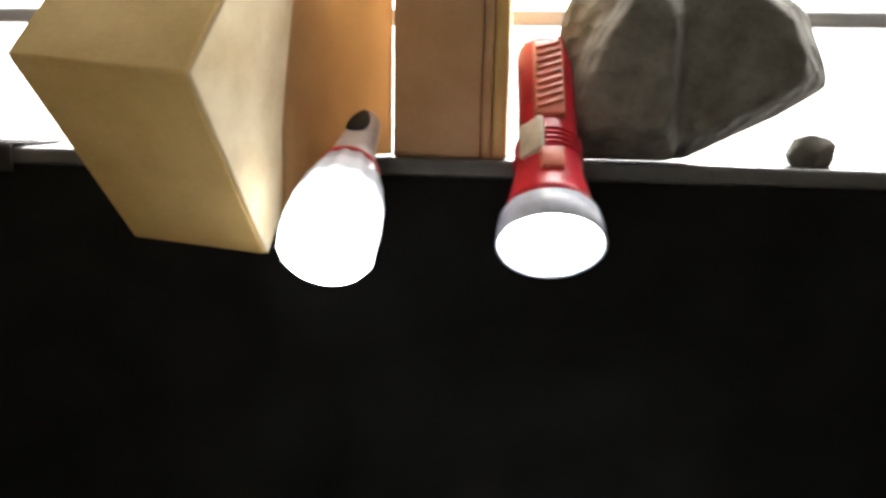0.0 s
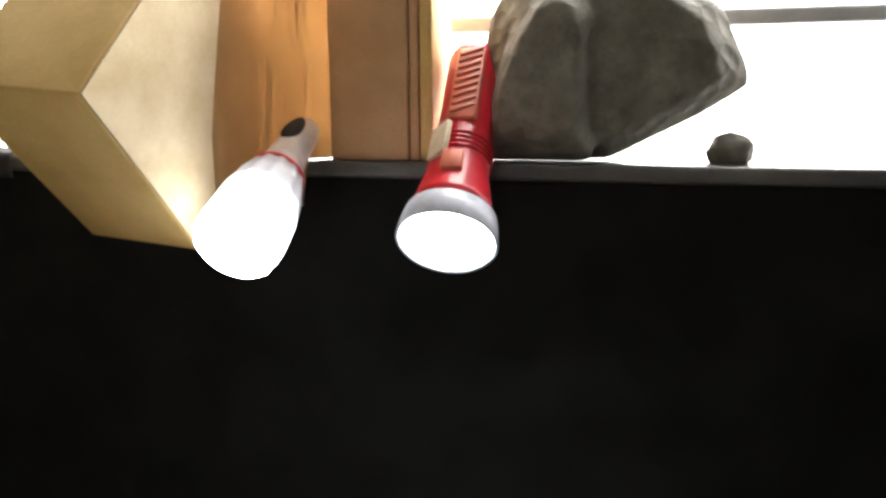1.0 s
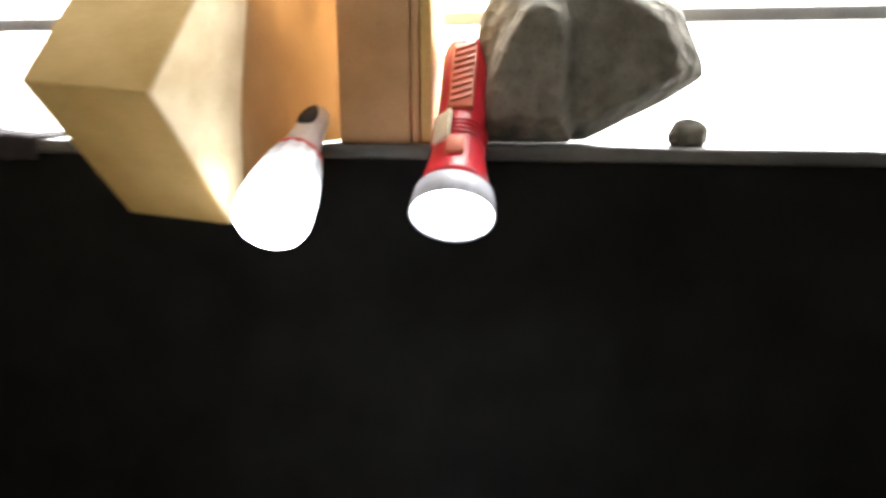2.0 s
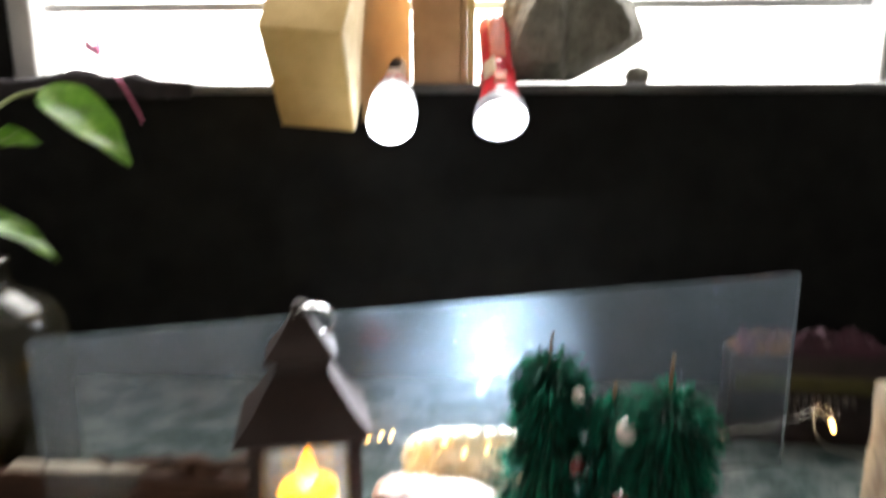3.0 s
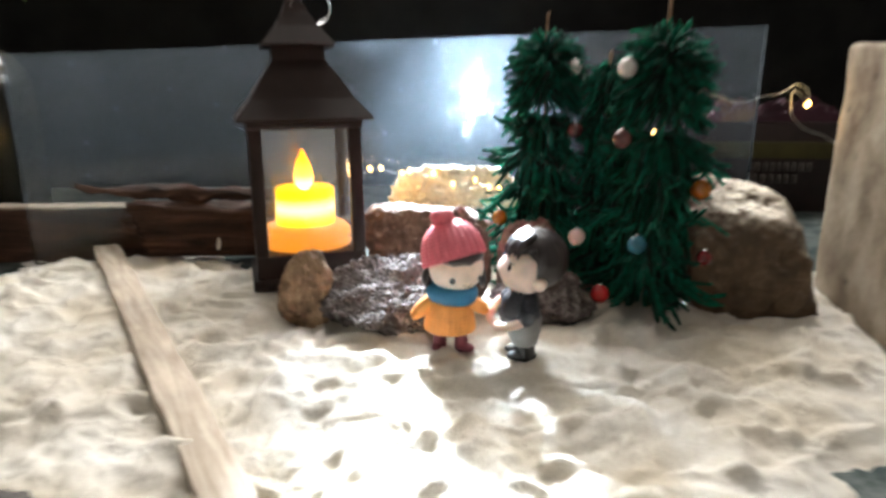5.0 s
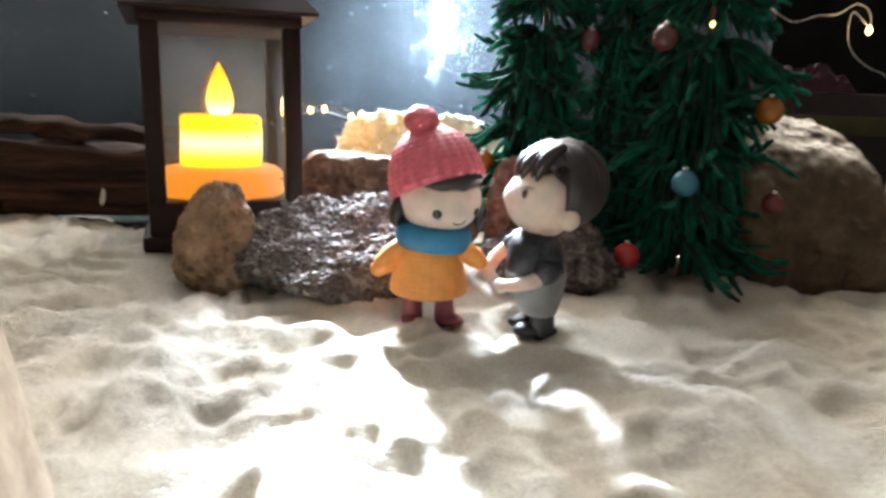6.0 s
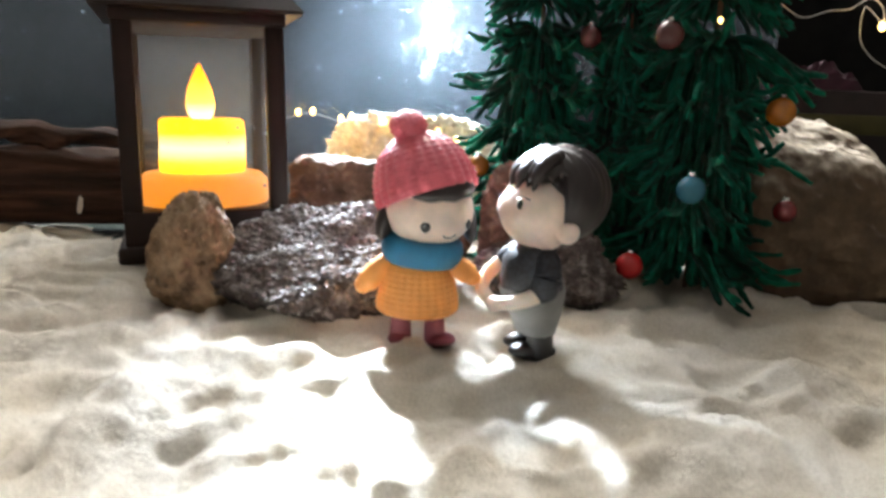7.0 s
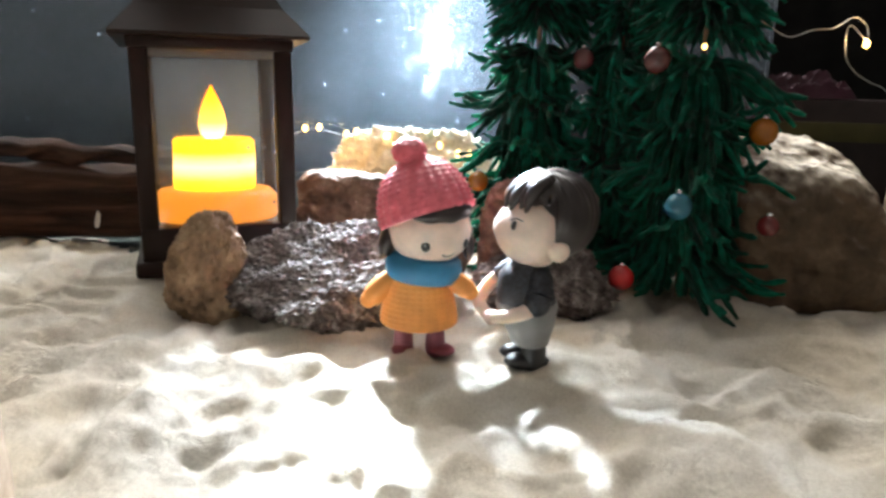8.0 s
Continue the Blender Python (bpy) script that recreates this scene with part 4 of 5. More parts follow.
def boy():
    """Modelled in millimetres; he faces along -x."""
    bm = bmesh.new()
    # boots
    for y in (-3.2, 3.2):
        limb(bm, [(0.4, y, 2.2), (0.4, y, 4.5), (0.3, y, 7.4)], [3.4, 3.2, 3.0], 6)
        ball(bm, (-2.6, y, 1.9), (4.6, 3.1, 2.0), 6, 3)
        ball(bm, (1.6, y, 1.5), (3.2, 3.0, 1.6), 6, 3)
    # shorts and shirt
    loft(bm, [(6.0, -0.2, 4.0, 5.6), (6.2, -0.2, 4.9, 6.4), (8.0, -0.3, 5.4, 6.8), (11, -0.7, 6.6, 7.4), (14, -1.3, 7.6, 8.0), (16.4, -1.5, 8.0, 8.2), (17.4, -1.5, 7.6, 8.0), (17.8, -1.5, 6.4, 7.0)], 7)
    creases = lambda q, z: 1 + 0.018 * math.sin(5 * q + z) * math.sin(z * 0.9)
    loft(bm, [(16.4, -1.6, 6.8, 7.2), (17.0, -1.6, 7.6, 7.8), (20, -2.0, 7.3, 7.6), (24, -2.3, 6.7, 7.0), (26.4, -1.8, 5.4, 5.8), (28.2, -0.8, 3.8, 4.0), (30, -0.4, 3.4, 3.6)], 8, 48, creases)
    limb(bm, [(0.2, -5.8, 24.6), (0.0, -7.2, 21.6), (-0.8, -8.0, 18.9)], [3.0, 3.4, 3.4], 8)
    limb(bm, [(-0.6, -8.0, 18.8), (-3.6, -8.4, 16.9), (-7.2, -6.8, 15.2), (-10.4, -3.6, 13.9)], [2.0, 1.9, 1.7, 1.6], 1)
    ball(bm, (-11.0, -2.6, 13.6), (2.0, 1.7, 2.1), 1, 3, (0, 30, 0))
    limb(bm, [(-3.6, 5.6, 24.4), (-6.6, 6.6, 22.2)], [3.0, 2.8], 8)
    limb(bm, [(-7.0, 6.6, 22.4), (-11.0, 5.8, 19.0), (-13.2, 3.2, 15.8), (-11.8, 0.4, 13.6)], [1.8, 1.8, 1.7, 1.6], 1)
    # head with a round snub profile, a jaw and an ear
    ball(bm, (-0.8, 0, 35.6), (9.7, 10.0, 8.9), 1, 5)
    ball(bm, (-7.6, 0, 36.2), (3.4, 5.2, 4.0), 1, 4)
    ball(bm, (0.0, 0, 31.6), (5.6, 8.8, 5.2), 1, 4)
    for s in (-1, 1):
        ball(bm, (3.4, s * 9.0, 32.3), (2.7, 2.2, 2.7), 1, 3)

    # hair: a cap that stops at the fringe and in front of the ear, combed into strands
    centre, size = Vector((4.2, 0, 39.6)), Vector((11.2, 11.0, 11.2))

    def cap(p):
        x, z = centre.x + p.x * size.x, centre.z + p.z * size.z
        fringe = 43.2 + 0.35 * abs(x + 4.5) + 0.4 * math.sin(2.1 * x)
        keep = max(min(1.0, max(0.0, (x - 1.6) / 0.5)), min(1.0, max(0.0, (z - fringe) / 0.6)))
        turn = math.atan2(p.y, p.x + 0.35)
        comb = 1 + (0.016 * math.sin(15 * turn + 3 * p.z) + 0.010 * math.sin(37 * turn - 5 * p.z)) * max(0.0, p.z + 0.35)
        return p * ((0.74 + 0.26 * keep) * comb)

    ball(bm, centre, size, 2, 6, None, cap)
    # pointed locks of the fringe, combed down over the forehead
    for k, y in enumerate((-6.6, -5.0, -3.3, -1.6, 0.0, 1.6, 3.3, 5.0, 6.6)):
        low = 41.4 + 0.7 * (k % 2)
        front = -0.9 - 9.7 * math.sqrt(max(0.01, 1 - ((low - 35.6) / 8.9) ** 2 - (y / 10) ** 2))
        limb(bm, [(1.0, y * 0.8, 49.0), (front * 0.45, y * 0.95, 47.0), (front * 0.85, y, 44.4), (front, y * 0.98, low)], [1.6, 1.9, 1.5, 0.35], 2)
    # painted eyes with a fine lid line
    for s in (-1, 1):
        ball(bm, (-7.3, s * 6.8, 38.2), (1.25, 0.5, 1.15), 6, 3, (0, 0, -s * 43))
        ball(bm, (-7.8, s * 6.9, 38.5), (0.4, 0.15, 0.35), 0, 2)
        tube(smooth_path([(-8.1, s * 5.6, 39.3), (-6.9, s * 6.8, 39.9), (-5.5, s * 8.0, 39.5)], 5), 0.16, 6, bm, 6)
    bm.transform(Matrix.Scale(0.001, 4))
    return solo("boy_figurine", bm, [GLINT, SKIN, HAIR, SCARF, KNIT, PLUM, INK, GREY, NAVY], "little boy figurine with dark hair and grey shorts", "figurine", pose(0.0234, 0.1545, -0.0006, 0, 0, 5))


GLINT = plastic("eye_glint", (0.55, 0.55, 0.55), 0.3)
girl()
boy()

# ---------- fairy lights ----------
WIRE = Mat("silver_wire").set(col=(0.58, 0.57, 0.55), metal=1.0, rough=0.35).m
BULB = emission("warm_fairy_bulb", (1.0, 0.62, 0.20), 5.0)


def fairy_string(label, points, bulbs, seed):
    rng = random.Random(seed)
    root = thing("fairy_light_string", label, "fairy lights", pose(0, 0, 0), group="fairy light strings")
    jitter = [Vector(p) + Vector((0, 0, rng.uniform(-0.0006, 0.0006))) for p in points]
    wire = part("wire", tube(smooth_path(jitter, 7), 0.00016, 6), WIRE, root, "thin bent silvery wire")
    for p in bulbs:
        part("bulb", ball(bmesh.new(), p, (0.0012, 0.0012, 0.0017) if p[2] > 0.085 or p[1] > 0.29 else (0.0007, 0.0007, 0.0009), sub=2), BULB, wire, "lit warm white bulb")


fairy_string("thin silver fairy light wire with a lit bulb",
             [(0.088, 0.200, 0.082), (0.098, 0.214, 0.096), (0.108, 0.235, 0.093), (0.121, 0.250, 0.0905), (0.130, 0.255, 0.088), (0.140, 0.258, 0.091), (0.150, 0.262, 0.092), (0.158, 0.264, 0.096), (0.164, 0.265, 0.094), (0.1650, 0.2655, 0.089), (0.158, 0.266, 0.093), (0.1585, 0.267, 0.083), (0.164, 0.268, 0.076), (0.172, 0.270, 0.073), (0.1795, 0.272, 0.070), (0.190, 0.274, 0.060), (0.200, 0.276, 0.030), (0.205, 0.280, -0.003)],
             BULBS, 1)
heap_rng = random.Random(19)
heap = [(-0.098, 0.316, 0.026)]
for k in range(15):
    heap.append((-0.080 + 0.0078 * k + heap_rng.uniform(-0.005, 0.005), 0.311 + heap_rng.uniform(-0.005, 0.006), 0.0395 + 0.006 * math.sin(k * 0.42) + heap_rng.uniform(-0.004, 0.004)))
fairy_string("heap of lit warm fairy lights behind the stones", heap, [tuple(Vector(p) + Vector((0, -0.001, 0.0012))) for p in heap[2:15]], 2)

# ---------- the carton and foil behind the trees ----------
CARTON = wall_mat("dark_printed_carton", (0.014, 0.009, 0.009), (0.028, 0.017, 0.016), 0.5, 40)
YELLOW = wall_mat("dull_yellow_print", (0.04, 0.034, 0.010), (0.06, 0.05, 0.013), 0.5, 60)
PRINT = wall_mat("pale_print", (0.055, 0.045, 0.04), (0.085, 0.07, 0.065), 0.5, 60)
a = Mat("magenta_foil")
a.set(col=a.ramp(a.noise(60), (0.35, (0.018, 0.003, 0.008)), (0.65, (0.034, 0.005, 0.014))), rough=0.35, metal=0.5)
FOIL = a.m

carton = thing("carton", "dark printed cardboard carton with a yellow band", "carton", pose(0.262, 0.4450, TOP))
part("body", block((-0.100, -0.013, 0), (0.090, 0.0135, 0.0660), 0.001), CARTON, carton)
part("band", block((-0.096, -0.0145, 0.040), (0.086, -0.0128, 0.0520), 0.0003), YELLOW, carton, "dull yellow printed band")
letter_rng = random.Random(6)
for row, z in ((0, 0.0305), (1, 0.0215)):
    x = -0.062
    for _ in range(9 if row == 0 else 7):
        w = letter_rng.uniform(0.0022, 0.0042)
        part("print_bar", block((x, -0.0145, z), (x + w, -0.0128, z + 0.0065)), PRINT, carton)
        x += w + 0.0022


def foil_sheet(mat, hi, seed, label, m):
    bm = bmesh.new()
    bmesh.ops.create_grid(bm, x_segments=34, y_segments=22, size=1.0)
    for v in bm.verts:
        x, y = v.co.x, v.co.y
        n = Vector((x * 2.2, y * 2.2, seed))
        crease = abs(noise.noise(n * 1.4)) * 1.1 + 0.4 * abs(noise.noise(n * 3.4))
        edge = 1 - max(abs(x), abs(y)) ** 4
        v.co = Vector((x * hi[0], y * hi[1], 0.0005 + hi[2] * edge * (0.45 + crease * 0.8)))
    bmesh.ops.solidify(bm, geom=bm.faces[:], thickness=0.0005)
    return solo("foil_wrapper", bm, mat, label, "wrapper", m, smooth=False)


foil_sheet(FOIL, (0.034, 0.012, 0.015), 4, "crumpled magenta foil wrapper on a dark carton", pose(0.2320, 0.4440, 0.0603))

a = Mat("orange_foil")
a.set(col=a.ramp(a.noise(45), (0.40, (0.05, 0.006, 0.02)), (0.55, (0.10, 0.036, 0.010)), (0.7, (0.12, 0.055, 0.012))), rough=0.35, metal=0.3)
foil_sheet(a.m, (0.024, 0.012, 0.013), 9, "crumpled orange and purple wrapper on a dark carton", pose(0.1880, 0.4440, 0.0603, 0, 0, 6))

tin = thing("small_packet", "small pale blue packet with a red top beside the wooden block", "packet", pose(0.207, 0.118, TOP))
part("body", block((-0.018, -0.012, 0), (0.018, 0.012, 0.022), 0.002), plastic("pale_blue_card", (0.35, 0.48, 0.60), 0.5), tin)
part("top_band", block((-0.0183, -0.0123, 0.0222), (0.0183, 0.0123, 0.029), 0.002), plastic("red_card", (0.60, 0.06, 0.09), 0.5), tin, "bright red upper band")

# ---------- the bottle with the climbing plant ----------
a = Mat("dark_bottle_glass")
a.set(col=(0.035, 0.032, 0.02), trans=0.7, rough=0.2, ior=1.36)
BOTTLE = a.m
a = Mat("plant_leaf")
a.set(col=a.ramp(a.noise(70, 5), (0.3, (0.05, 0.12, 0.012)), (0.55, (0.12, 0.24, 0.025)), (0.75, (0.22, 0.34, 0.06))), rough=0.38, sss=0.1)
a.bump(a.noise(200, 4, 0.6), 0.25, 0.0008)
LEAF = a.m
VINE = plastic("green_vine", (0.10, 0.12, 0.035), 0.55)
HUSK = wood_mat("brown_husk", (0.035, 0.018, 0.010), (0.08, 0.045, 0.025), (0.15, 0.09, 0.05), (1, 1, 0.15), 220, 0.85, 1.0)

plant = thing("bottle_plant", "dark glass bottle holding a leafy green climbing plant", "plant", pose(-0.316, 0.327, TOP))
outer = [(0.032, 0.0), (0.0415, 0.002), (0.0442, 0.006), (0.0444, 0.068), (0.0440, 0.088), (0.0412, 0.103), (0.0345, 0.113), (0.0220, 0.1200), (0.0145, 0.1245), (0.0136, 0.136), (0.0150, 0.138), (0.0150, 0.142)]
inner = [(max(0.001, r - 0.0022), max(0.003, h)) for r, h in reversed(outer)]
bm = bmesh.new()
lathe(outer + [(0.0120, 0.1442)] + inner[1:], 48, bm)
part("bottle", bm, BOTTLE, plant, "dark shiny glass demijohn")
for path, thick in (([(0.004, 0, 0.02), (-0.004, 0, 0.08), (0.000, 0, 0.14), (0.002, -0.006, 0.172), (0.003, -0.010, 0.198)], 0.0020),
                    ([(0.003, -0.010, 0.196), (0.008, -0.003, 0.206), (0.015, 0.005, 0.2155)], 0.0012),
                    ([(0.002, -0.008, 0.190), (0.000, 0.012, 0.222), (0.006, 0.034, 0.240), (0.018, 0.050, 0.2465)], 0.0016),
                    ([(0.001, -0.004, 0.165), (-0.001, -0.014, 0.172), (0.002, -0.016, 0.174)], 0.0012)):
    part("vine", tube(smooth_path(path, 6), thick, 10), VINE, plant, "green climbing stem")
part("support_stick", tube(smooth_path([(-0.006, 0.004, 0.05), (-0.002, 0.0, 0.15), (0.003, -0.006, 0.215), (0.012, -0.010, 0.30)], 6), [0.0055] * 12 + [0.009] * 2 + [0.0165] * 5, 14), HUSK, plant, "rough brown support stick")


def leaf(base, tip, width, up, droop, parent):
    """A pointed heart-shaped leaf with a fold along the midrib and real thickness."""
    base, tip, up = Vector(base), Vector(tip), Vector(up).normalized()
    ahead = tip - base
    long = ahead.length
    ahead.normalize()
    side = ahead.cross(up).normalized()
    up = side.cross(ahead)
    bm = bmesh.new()
    rows = []
    n, c = 18, 8
    for k in range(n + 1):
        t = k / n
        half = width * 0.5 * (math.sin(math.pi * min(1, t * 1.0) ** 0.62) ** 0.85) if 0 < t < 1 else 0.0003
        row = []
        for j in range(-c, c + 1):
            u = j / c
            p = base + ahead * long * t + side * half * u + up * (half * 0.28 * abs(u) ** 1.3 - droop * long * (2 * t - 1) ** 2 + droop * long + 0.0008 * math.sin(t * 17 + u * 3))
            row.append(bm.verts.new(p))
        rows.append(row)
    for a0, b0 in zip(rows, rows[1:]):
        for j in range(2 * c):
            bm.faces.new((a0[j], a0[j + 1], b0[j + 1], b0[j]))
    bmesh.ops.solidify(bm, geom=bm.faces[:], thickness=0.0006)
    return part("leaf", bm, LEAF, parent)


leaf((0.016, 0.048, 0.2470), (0.060, 0.076, 0.1935), 0.034, (0.55, -0.60, 0.60), 0.14, plant)
leaf((0.0145, 0.0050, 0.2185), (0.0495, 0.0015, 0.2140), 0.0150, (0.1, -0.75, 0.65), 0.05, plant)
leaf((0.001, -0.016, 0.1740), (0.0565, -0.0045, 0.1440), 0.0200, (0.30, -0.30, 0.95), 0.13, plant)
leaf((-0.046, -0.016, 0.2120), (0.0070, -0.0110, 0.2085), 0.0210, (0.0, -0.7, 0.7), 0.08, plant)

# ---------- things on the window sill ----------
RED_SHELL = plastic("red_plastic", (0.55, 0.015, 0.03), 0.28)
RED_GRIP = plastic("faded_red_grip", (0.62, 0.16, 0.09), 0.45)
GREY_RIM = plastic("pale_grey_rim", (0.42, 0.44, 0.50), 0.35)
LABEL = plastic("cream_sticker", (0.60, 0.50, 0.36), 0.5)
WHITE_SHELL = plastic("white_plastic", (0.72, 0.68, 0.66), 0.35)
RED_LINE = plastic("red_trim", (0.62, 0.06, 0.06), 0.4)
RUBBER = plastic("black_rubber", (0.02, 0.02, 0.022), 0.6)
COOL = emission("lit_torch_lens", (0.92, 0.96, 1.0), 45.0)
a = Mat("lit_clear_head")
up = a.n.new("ShaderNodeSeparateXYZ")
a.l.new(a.c, up.inputs["Vector"])
near_lens = a.n.new("ShaderNodeMapRange")
a.l.new(up.outputs["Z"], near_lens.inputs["Value"])
near_lens.inputs["From Min"].default_value, near_lens.inputs["From Max"].default_value = 0.040, 0.085
a.set(col=(0.62, 0.64, 0.68), rough=0.2, emit=(0.90, 0.95, 1.0), power=a.ramp(near_lens.outputs["Result"], (0.0, 0.0), (0.4, 0.06), (0.75, 1.0)))
a.p.inputs["Emission Color"].default_value = (4.0, 4.2, 4.5, 1)
HEAD_GLOW = a.m


def along(tail, lens):
    """A pose at the tail whose z axis runs to the lens, with y turned to the upper side."""
    z = (lens - tail).normalized()
    x = Vector((0, 0, 1)).cross(z).normalized()
    y = z.cross(x)
    m = Matrix((x, y, z)).transposed().to_4x4()
    m.translation = tail
    return m, (lens - tail).length


def red_torch():
    m, long = along(RED_TAIL, RED_LENS)
    root = thing("torch", "lit red plastic torch with ribbed grip on the sill edge", "torch", m, "lit torches")
    s = long / 0.12
    body = [(0.0100, 0.0), (0.0126, 0.0015), (0.0132, 0.006), (0.0124, 0.040), (0.0124, 0.060), (0.0132, 0.066), (0.0132, 0.078), (0.0138, 0.084), (0.0165, 0.100), (0.0184, 0.106)]
    part("barrel", lathe([(r, h * s) for r, h in body], 36), RED_SHELL, root)
    rim = part("head_rim", lathe([(0.0170, 0.1050 * s), (0.0190, 0.1062 * s), (0.0200, 0.112 * s), (0.0206, 0.1195 * s), (0.0200, 0.1203 * s), (0.0190, 0.1190 * s), (0.0186, 0.1150 * s), (0.010, 0.1120 * s)], 48), GREY_RIM, root, "pale grey lens rim")
    part("lens", lathe([(0.0187, 0.1168 * s), (0.0188, 0.1182 * s), (0.0120, 0.1192 * s), (0.0040, 0.1196 * s)], 40), COOL, rim, "glaring cool white lens")
    # ribbed grip panel on the upper side
    grip = block((-0.0066, 0.0100, 0.008 * s), (0.0066, 0.0138, 0.058 * s), 0.0012)
    panel = part("grip_panel", grip, RED_GRIP, root, "faded orange-red grip")
    for k in range(9):
        z = (0.012 + 0.0050 * k) * s
        rib = block((-0.0056, 0.0134, -0.0009), (0.0056, 0.0150, 0.0009), 0.0004)
        rib.transform(Matrix.Translation((0, 0, z)) @ Matrix.Rotation(radians(24), 4, "Y"))
        part("grip_rib", rib, RED_GRIP, panel)
    for k in range(4):
        part("neck_ring", lathe([(0.0131, (0.0655 + 0.0028 * k) * s), (0.0140, (0.0660 + 0.0028 * k) * s), (0.0140, (0.0668 + 0.0028 * k) * s), (0.0131, (0.0673 + 0.0028 * k) * s)], 36), RED_SHELL, root)
    part("slide_switch", block((-0.0046, 0.0130, 0.081 * s), (0.0046, 0.0168, 0.092 * s), 0.001), RED_GRIP, root, "shiny slide switch")
    sticker = block((-0.0152, -0.003, 0.062 * s), (-0.0125, 0.0080, 0.081 * s), 0.0006)
    sticker.transform(Matrix.Rotation(radians(-48), 4, "Z"))
    part("sticker", sticker, LABEL, root, "small cream sticker")


def white_torch():
    m, long = along(WHITE_TAIL, WHITE_LENS)
    root = thing("torch", "lit white torch with glowing clear head and black button", "torch", m, "lit torches")
    k = long / 0.090
    part("barrel", lathe([(0.0062, 0.0), (0.0080, 0.0015), (0.0084, 0.010 * k), (0.0086, 0.022 * k), (0.0098, 0.032 * k), (0.0122, 0.040 * k)], 32), WHITE_SHELL, root)
    part("trim_ring", lathe([(0.0121, 0.0394 * k), (0.0127, 0.0400 * k), (0.0129, 0.0412 * k), (0.0124, 0.0419 * k)], 32), RED_LINE, root, "thin red trim line")
    flutes = lambda a, h: 1 + 0.035 * math.cos(12 * a)
    head = part("head", lathe([(0.0122, 0.0416 * k), (0.0150, 0.052 * k), (0.0168, 0.066 * k), (0.0174, 0.080 * k), (0.0170, 0.0888 * k)], 72, ripple=flutes), HEAD_GLOW, root, "glowing clear fluted head")
    part("lens", lathe([(0.0164, 0.0889 * k), (0.0166, 0.0896 * k), (0.0090, 0.0904 * k), (0.003, 0.0908 * k)], 36), COOL, head, "glaring cool white lens")
    part("button", ball(bmesh.new(), (0, 0.0078, 0.012 * k), (0.0052, 0.0026, 0.0098), sub=3), RUBBER, root, "black rubber button")


red_torch()
white_torch()

CREAM_CARD = wall_mat("cream_card", (0.50, 0.33, 0.11), (0.66, 0.46, 0.19), 0.7, 24)
TAN_CARD = wall_mat("tan_card", (0.40, 0.24, 0.12), (0.52, 0.33, 0.18), 0.75, 24)
TORCHLIT_CARD = wall_mat("torchlit_card", (0.60, 0.47, 0.28), (0.72, 0.60, 0.40), 0.8, 60)

card_box = thing("cardboard_box", "cream cardboard box tipped on its edge on the sill", "box", ROOM @ pose(-0.0192, 0.4092, 0.2745, 46.6, 4.9, -0.7))
W, D, H = 0.0540, 0.100, 0.0958
part("body", block((-W, 0, -H), (0, D, 0), 0.0012, 3), CREAM_CARD, card_box)
# sheet over the right side, coloured paler for the torchlight falling there
part("torchlit_side", block((0.0002, 0.0004, -H + 0.0004), (0.0012, D - 0.0004, -0.0004), 0.0005), TORCHLIT_CARD, card_box, "side face with torchlight in its pale colour")

carton2 = thing("brown_carton", "plain brown cardboard carton standing on the sill", "carton", ROOM @ pose(0.0375, 0.5560, SILL_Z))
part("body", block((-0.0213, -0.0230, 0), (0.0175, 0.0230, 0.150), 0.001), TAN_CARD, carton2)
part("side_fold", block((0.0178, -0.0215, 0.0), (0.0222, 0.0215, 0.148), 0.0008), TAN_CARD, carton2, "folded side edge")
part("side_fold", block((0.0225, -0.0205, 0.0), (0.0285, 0.0205, 0.146), 0.0008), CREAM_CARD, carton2, "pale folded side edge")
part("lid_flap", block((-0.0211, -0.0228, 0.1503), (0.0173, 0.0228, 0.1515), 0.0004), TAN_CARD, carton2)

# a bent flap of the box that closes the gap to the carton; daylight glows through it
a = Mat("thin_brown_card")
tone = a.ramp(a.noise(24, 8), (0.35, (0.36, 0.22, 0.10)), (0.65, (0.46, 0.30, 0.15)))
a.set(col=tone, rough=0.75)
thin = a.n.new("ShaderNodeBsdfTranslucent")
thin.inputs["Color"].default_value = (0.62, 0.34, 0.12, 1)
half = a.n.new("ShaderNodeMixShader")
half.inputs[0].default_value = 0.10
a.l.new(a.p.outputs[0], half.inputs[1])
a.l.new(thin.outputs[0], half.inputs[2])
a.l.new(half.outputs[0], a.out.inputs["Surface"])
bm = bmesh.new()
cols = []
for k in range(19):
    t = k / 18
    x, y = -0.0185 + 0.0325 * t, 0.4860 + 0.0570 * t ** 1.25
    foot = 0.2160 + 0.010 * t if y < 0.5265 else 0.2452
    cols.append([bm.verts.new((x, y, foot + (z - foot) * f)) for z, f in ((0.25, 0), (0.29, 1), (0.34, 1), (0.415, 1))])
for c0, c1 in zip(cols, cols[1:]):
    for j in range(3):
        bm.faces.new((c0[j], c1[j], c1[j + 1], c0[j + 1]))
bmesh.ops.solidify(bm, geom=bm.faces[:], thickness=0.0010)
bm.transform(card_box.matrix_world.inverted() @ ROOM)
part("open_flap", bm, a.m, card_box, "thin brown open flap glowing orange")

SILL_ROCK = rock_mat("grey_green_stone", (0.085, 0.078, 0.060), (0.16, 0.148, 0.120), (0.23, 0.215, 0.18), 50, gloss=0.9)


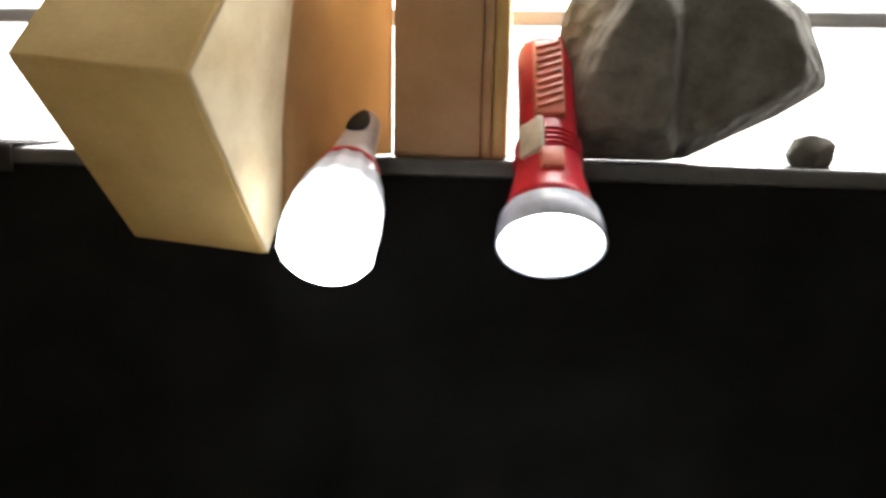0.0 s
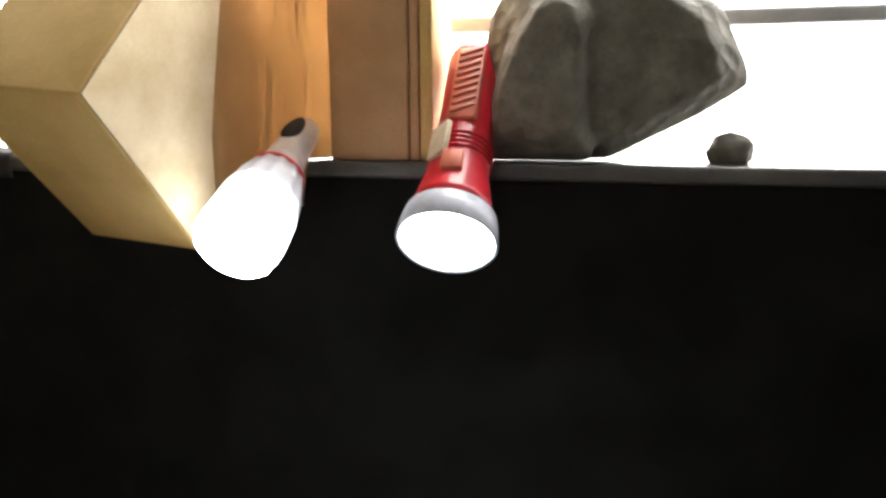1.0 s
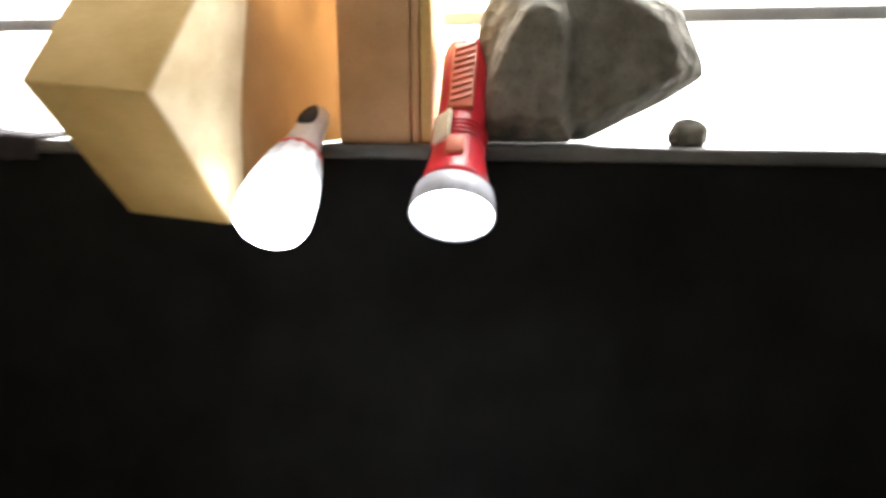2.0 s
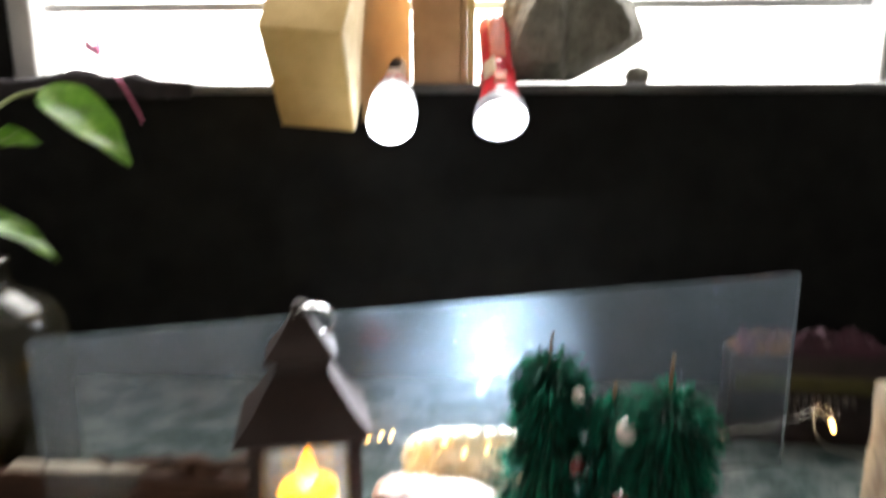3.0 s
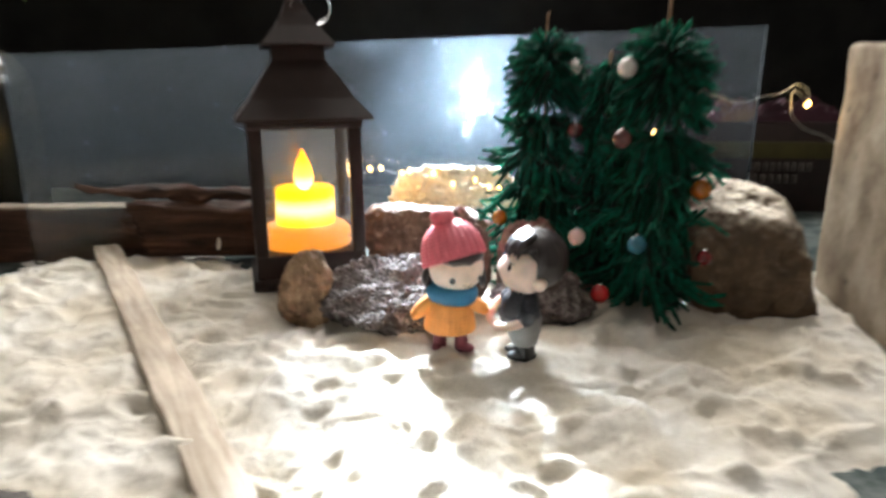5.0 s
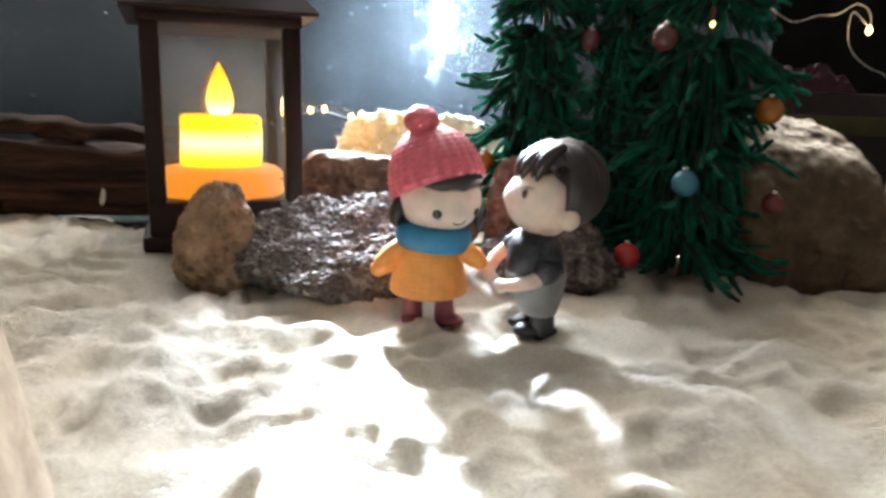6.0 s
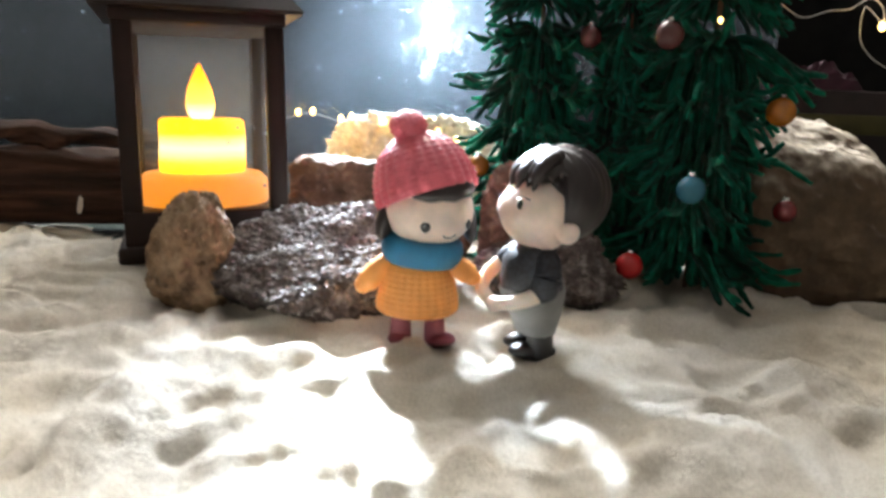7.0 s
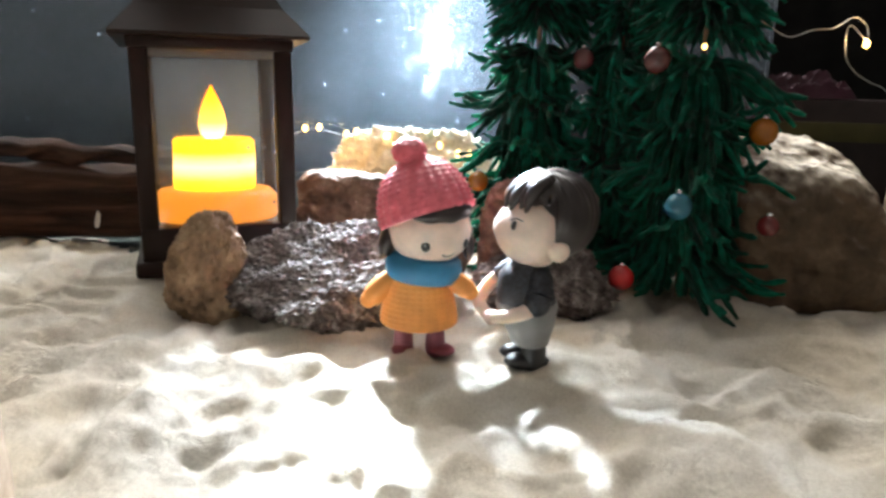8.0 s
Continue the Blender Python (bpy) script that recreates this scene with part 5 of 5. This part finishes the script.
def hull(bm, outline, front, back, shrink):
    """A convex lump from an outline (x, z), narrower at its front and back."""
    mid = Vector((sum(x for x, _ in outline), sum(z for _, z in outline))) / len(outline)
    made = []
    for y, f in ((front, shrink), (front * 0.45 + back * 0.55, 1.0), (back, shrink)):
        for x, z in outline:
            p = mid + (Vector((x, z)) - mid) * f
            made.append(bm.verts.new((p.x, y, max(0.0, p.y))))
    got = bmesh.ops.convex_hull(bm, input=made)
    bmesh.ops.delete(bm, geom=[v for v in got["geom_interior"] if isinstance(v, bmesh.types.BMVert)], context="VERTS")


def sill_stone():
    """A broad leaning boulder with a thumb-like ridge in front."""
    bm = bmesh.new()
    hull(bm, [(-0.046, 0.0), (-0.049, 0.030), (-0.043, 0.066), (-0.030, 0.092), (0.000, 0.104), (0.0335, 0.0860), (0.0620, 0.0690), (0.0740, 0.0440), (0.0760, 0.0340), (0.0560, 0.0210), (0.0300, 0.0090), (0.0150, 0.0)], -0.014, 0.022, 0.72)
    hull(bm, [(-0.044, 0.0), (-0.040, 0.026), (-0.030, 0.056), (-0.017, 0.078), (-0.003, 0.082), (0.009, 0.070), (0.011, 0.040), (0.009, 0.0)], -0.030, 0.004, 0.66)
    ob = solo("large_stone", bm, SILL_ROCK, "large leaning grey-green boulder resting on the sill", "stone", ROOM @ pose(0.1310, 0.5500, SILL_Z - 0.0005))
    join = ob.modifiers.new("join", "REMESH")
    join.mode, join.voxel_size, join.use_smooth_shade = "VOXEL", 0.0012, True
    worn = ob.modifiers.new("worn", "SMOOTH")
    worn.factor, worn.iterations = 0.5, 60
    return ob


sill_stone()
solo("pebble", rock(77, (0.0011, 0.0010, 0.0040), 0.15, 0.3, 4), plastic("white_chip", (0.62, 0.60, 0.56), 0.6), "tiny upright white chip of shell in the sand", "pebble", pose(-0.1390, 0.2715, 0.0050, 0, 8, 0))
solo("pebble", rock(71, (0.0105, 0.0095, 0.0085), 0.12, 0.2, 4), SILL_ROCK, "small round grey pebble on the window sill", "pebble", ROOM @ pose(0.1983, 0.5455, SILL_Z - 0.0004))


def draped_cloth():
    """A dark rag thrown over the edge of the sill, in two low humps."""
    rows = []
    bm = bmesh.new()
    for k in range(73):
        x = -0.348 + 0.186 * k / 72
        h = float(np.interp(x, [-0.348, -0.300, -0.275, -0.2576, -0.238, -0.225, -0.2109, -0.197, -0.162], [0.003, 0.005, 0.0095, 0.0130, 0.0078, 0.0072, 0.0095, 0.004, 0.001]))
        h *= 1 + 0.2 * noise.noise(Vector((x * 60, 2, 0)))
        row = []
        for p in smooth_path([(0.5258, 0.2330, 0), (0.5254, SILL_Z + 0.35 * h, 0), (0.5340, SILL_Z + h, 0), (0.5520, SILL_Z + 0.55 * h, 0), (0.5690, SILL_Z + 0.0006, 0)], 5):
            fold = 0.0009 * noise.noise(Vector((x * 140, p.x * 90, p.y * 90)))
            row.append(bm.verts.new((x, p.x - abs(fold), max(p.y + fold, SILL_Z + 0.0004) if p.x > 0.5275 else p.y + fold)))
        rows.append(row)
    for r0, r1 in zip(rows, rows[1:]):
        for j in range(len(r0) - 1):
            bm.faces.new((r0[j], r1[j], r1[j + 1], r0[j + 1]))
    bmesh.ops.recalc_face_normals(bm, faces=bm.faces[:])
    bmesh.ops.solidify(bm, geom=bm.faces[:], thickness=-0.0005)
    return solo("cloth", bm, wall_mat("dark_rag", (0.020, 0.017, 0.020), (0.034, 0.029, 0.033), 0.95, 60), "crumpled dark rag draped over the window sill", "cloth", ROOM)


draped_cloth()

PINK = plastic("pink_plastic", (0.62, 0.16, 0.32), 0.4)
flower = thing("pink_flower", "small pink artificial flower lying over the sill edge", "flower", ROOM)
part("stalk", tube(smooth_path([(-0.2380, 0.5300, 0.2700), (-0.2300, 0.5280, 0.2590), (-0.2180, 0.5240, 0.2440), (-0.2060, 0.5200, 0.2240), (-0.2020, 0.5200, 0.2140)], 5), 0.0009, 8), PINK, flower, "thin dark pink stalk")
for k in range(5):
    q = 2 * math.pi * k / 5
    petal = bmesh.new()
    ball(petal, (0, 0, 0.0065), (0.0032, 0.0012, 0.0075), sub=3)
    petal.transform(Matrix.Translation((-0.2380, 0.5300, 0.2690)) @ pose(0, 0, 0, 0, -32, 0) @ Matrix.Rotation(q, 4, "Z") @ pose(0, -0.0026, 0, 24, 0, 0))
    part("petal", petal, PINK, flower)
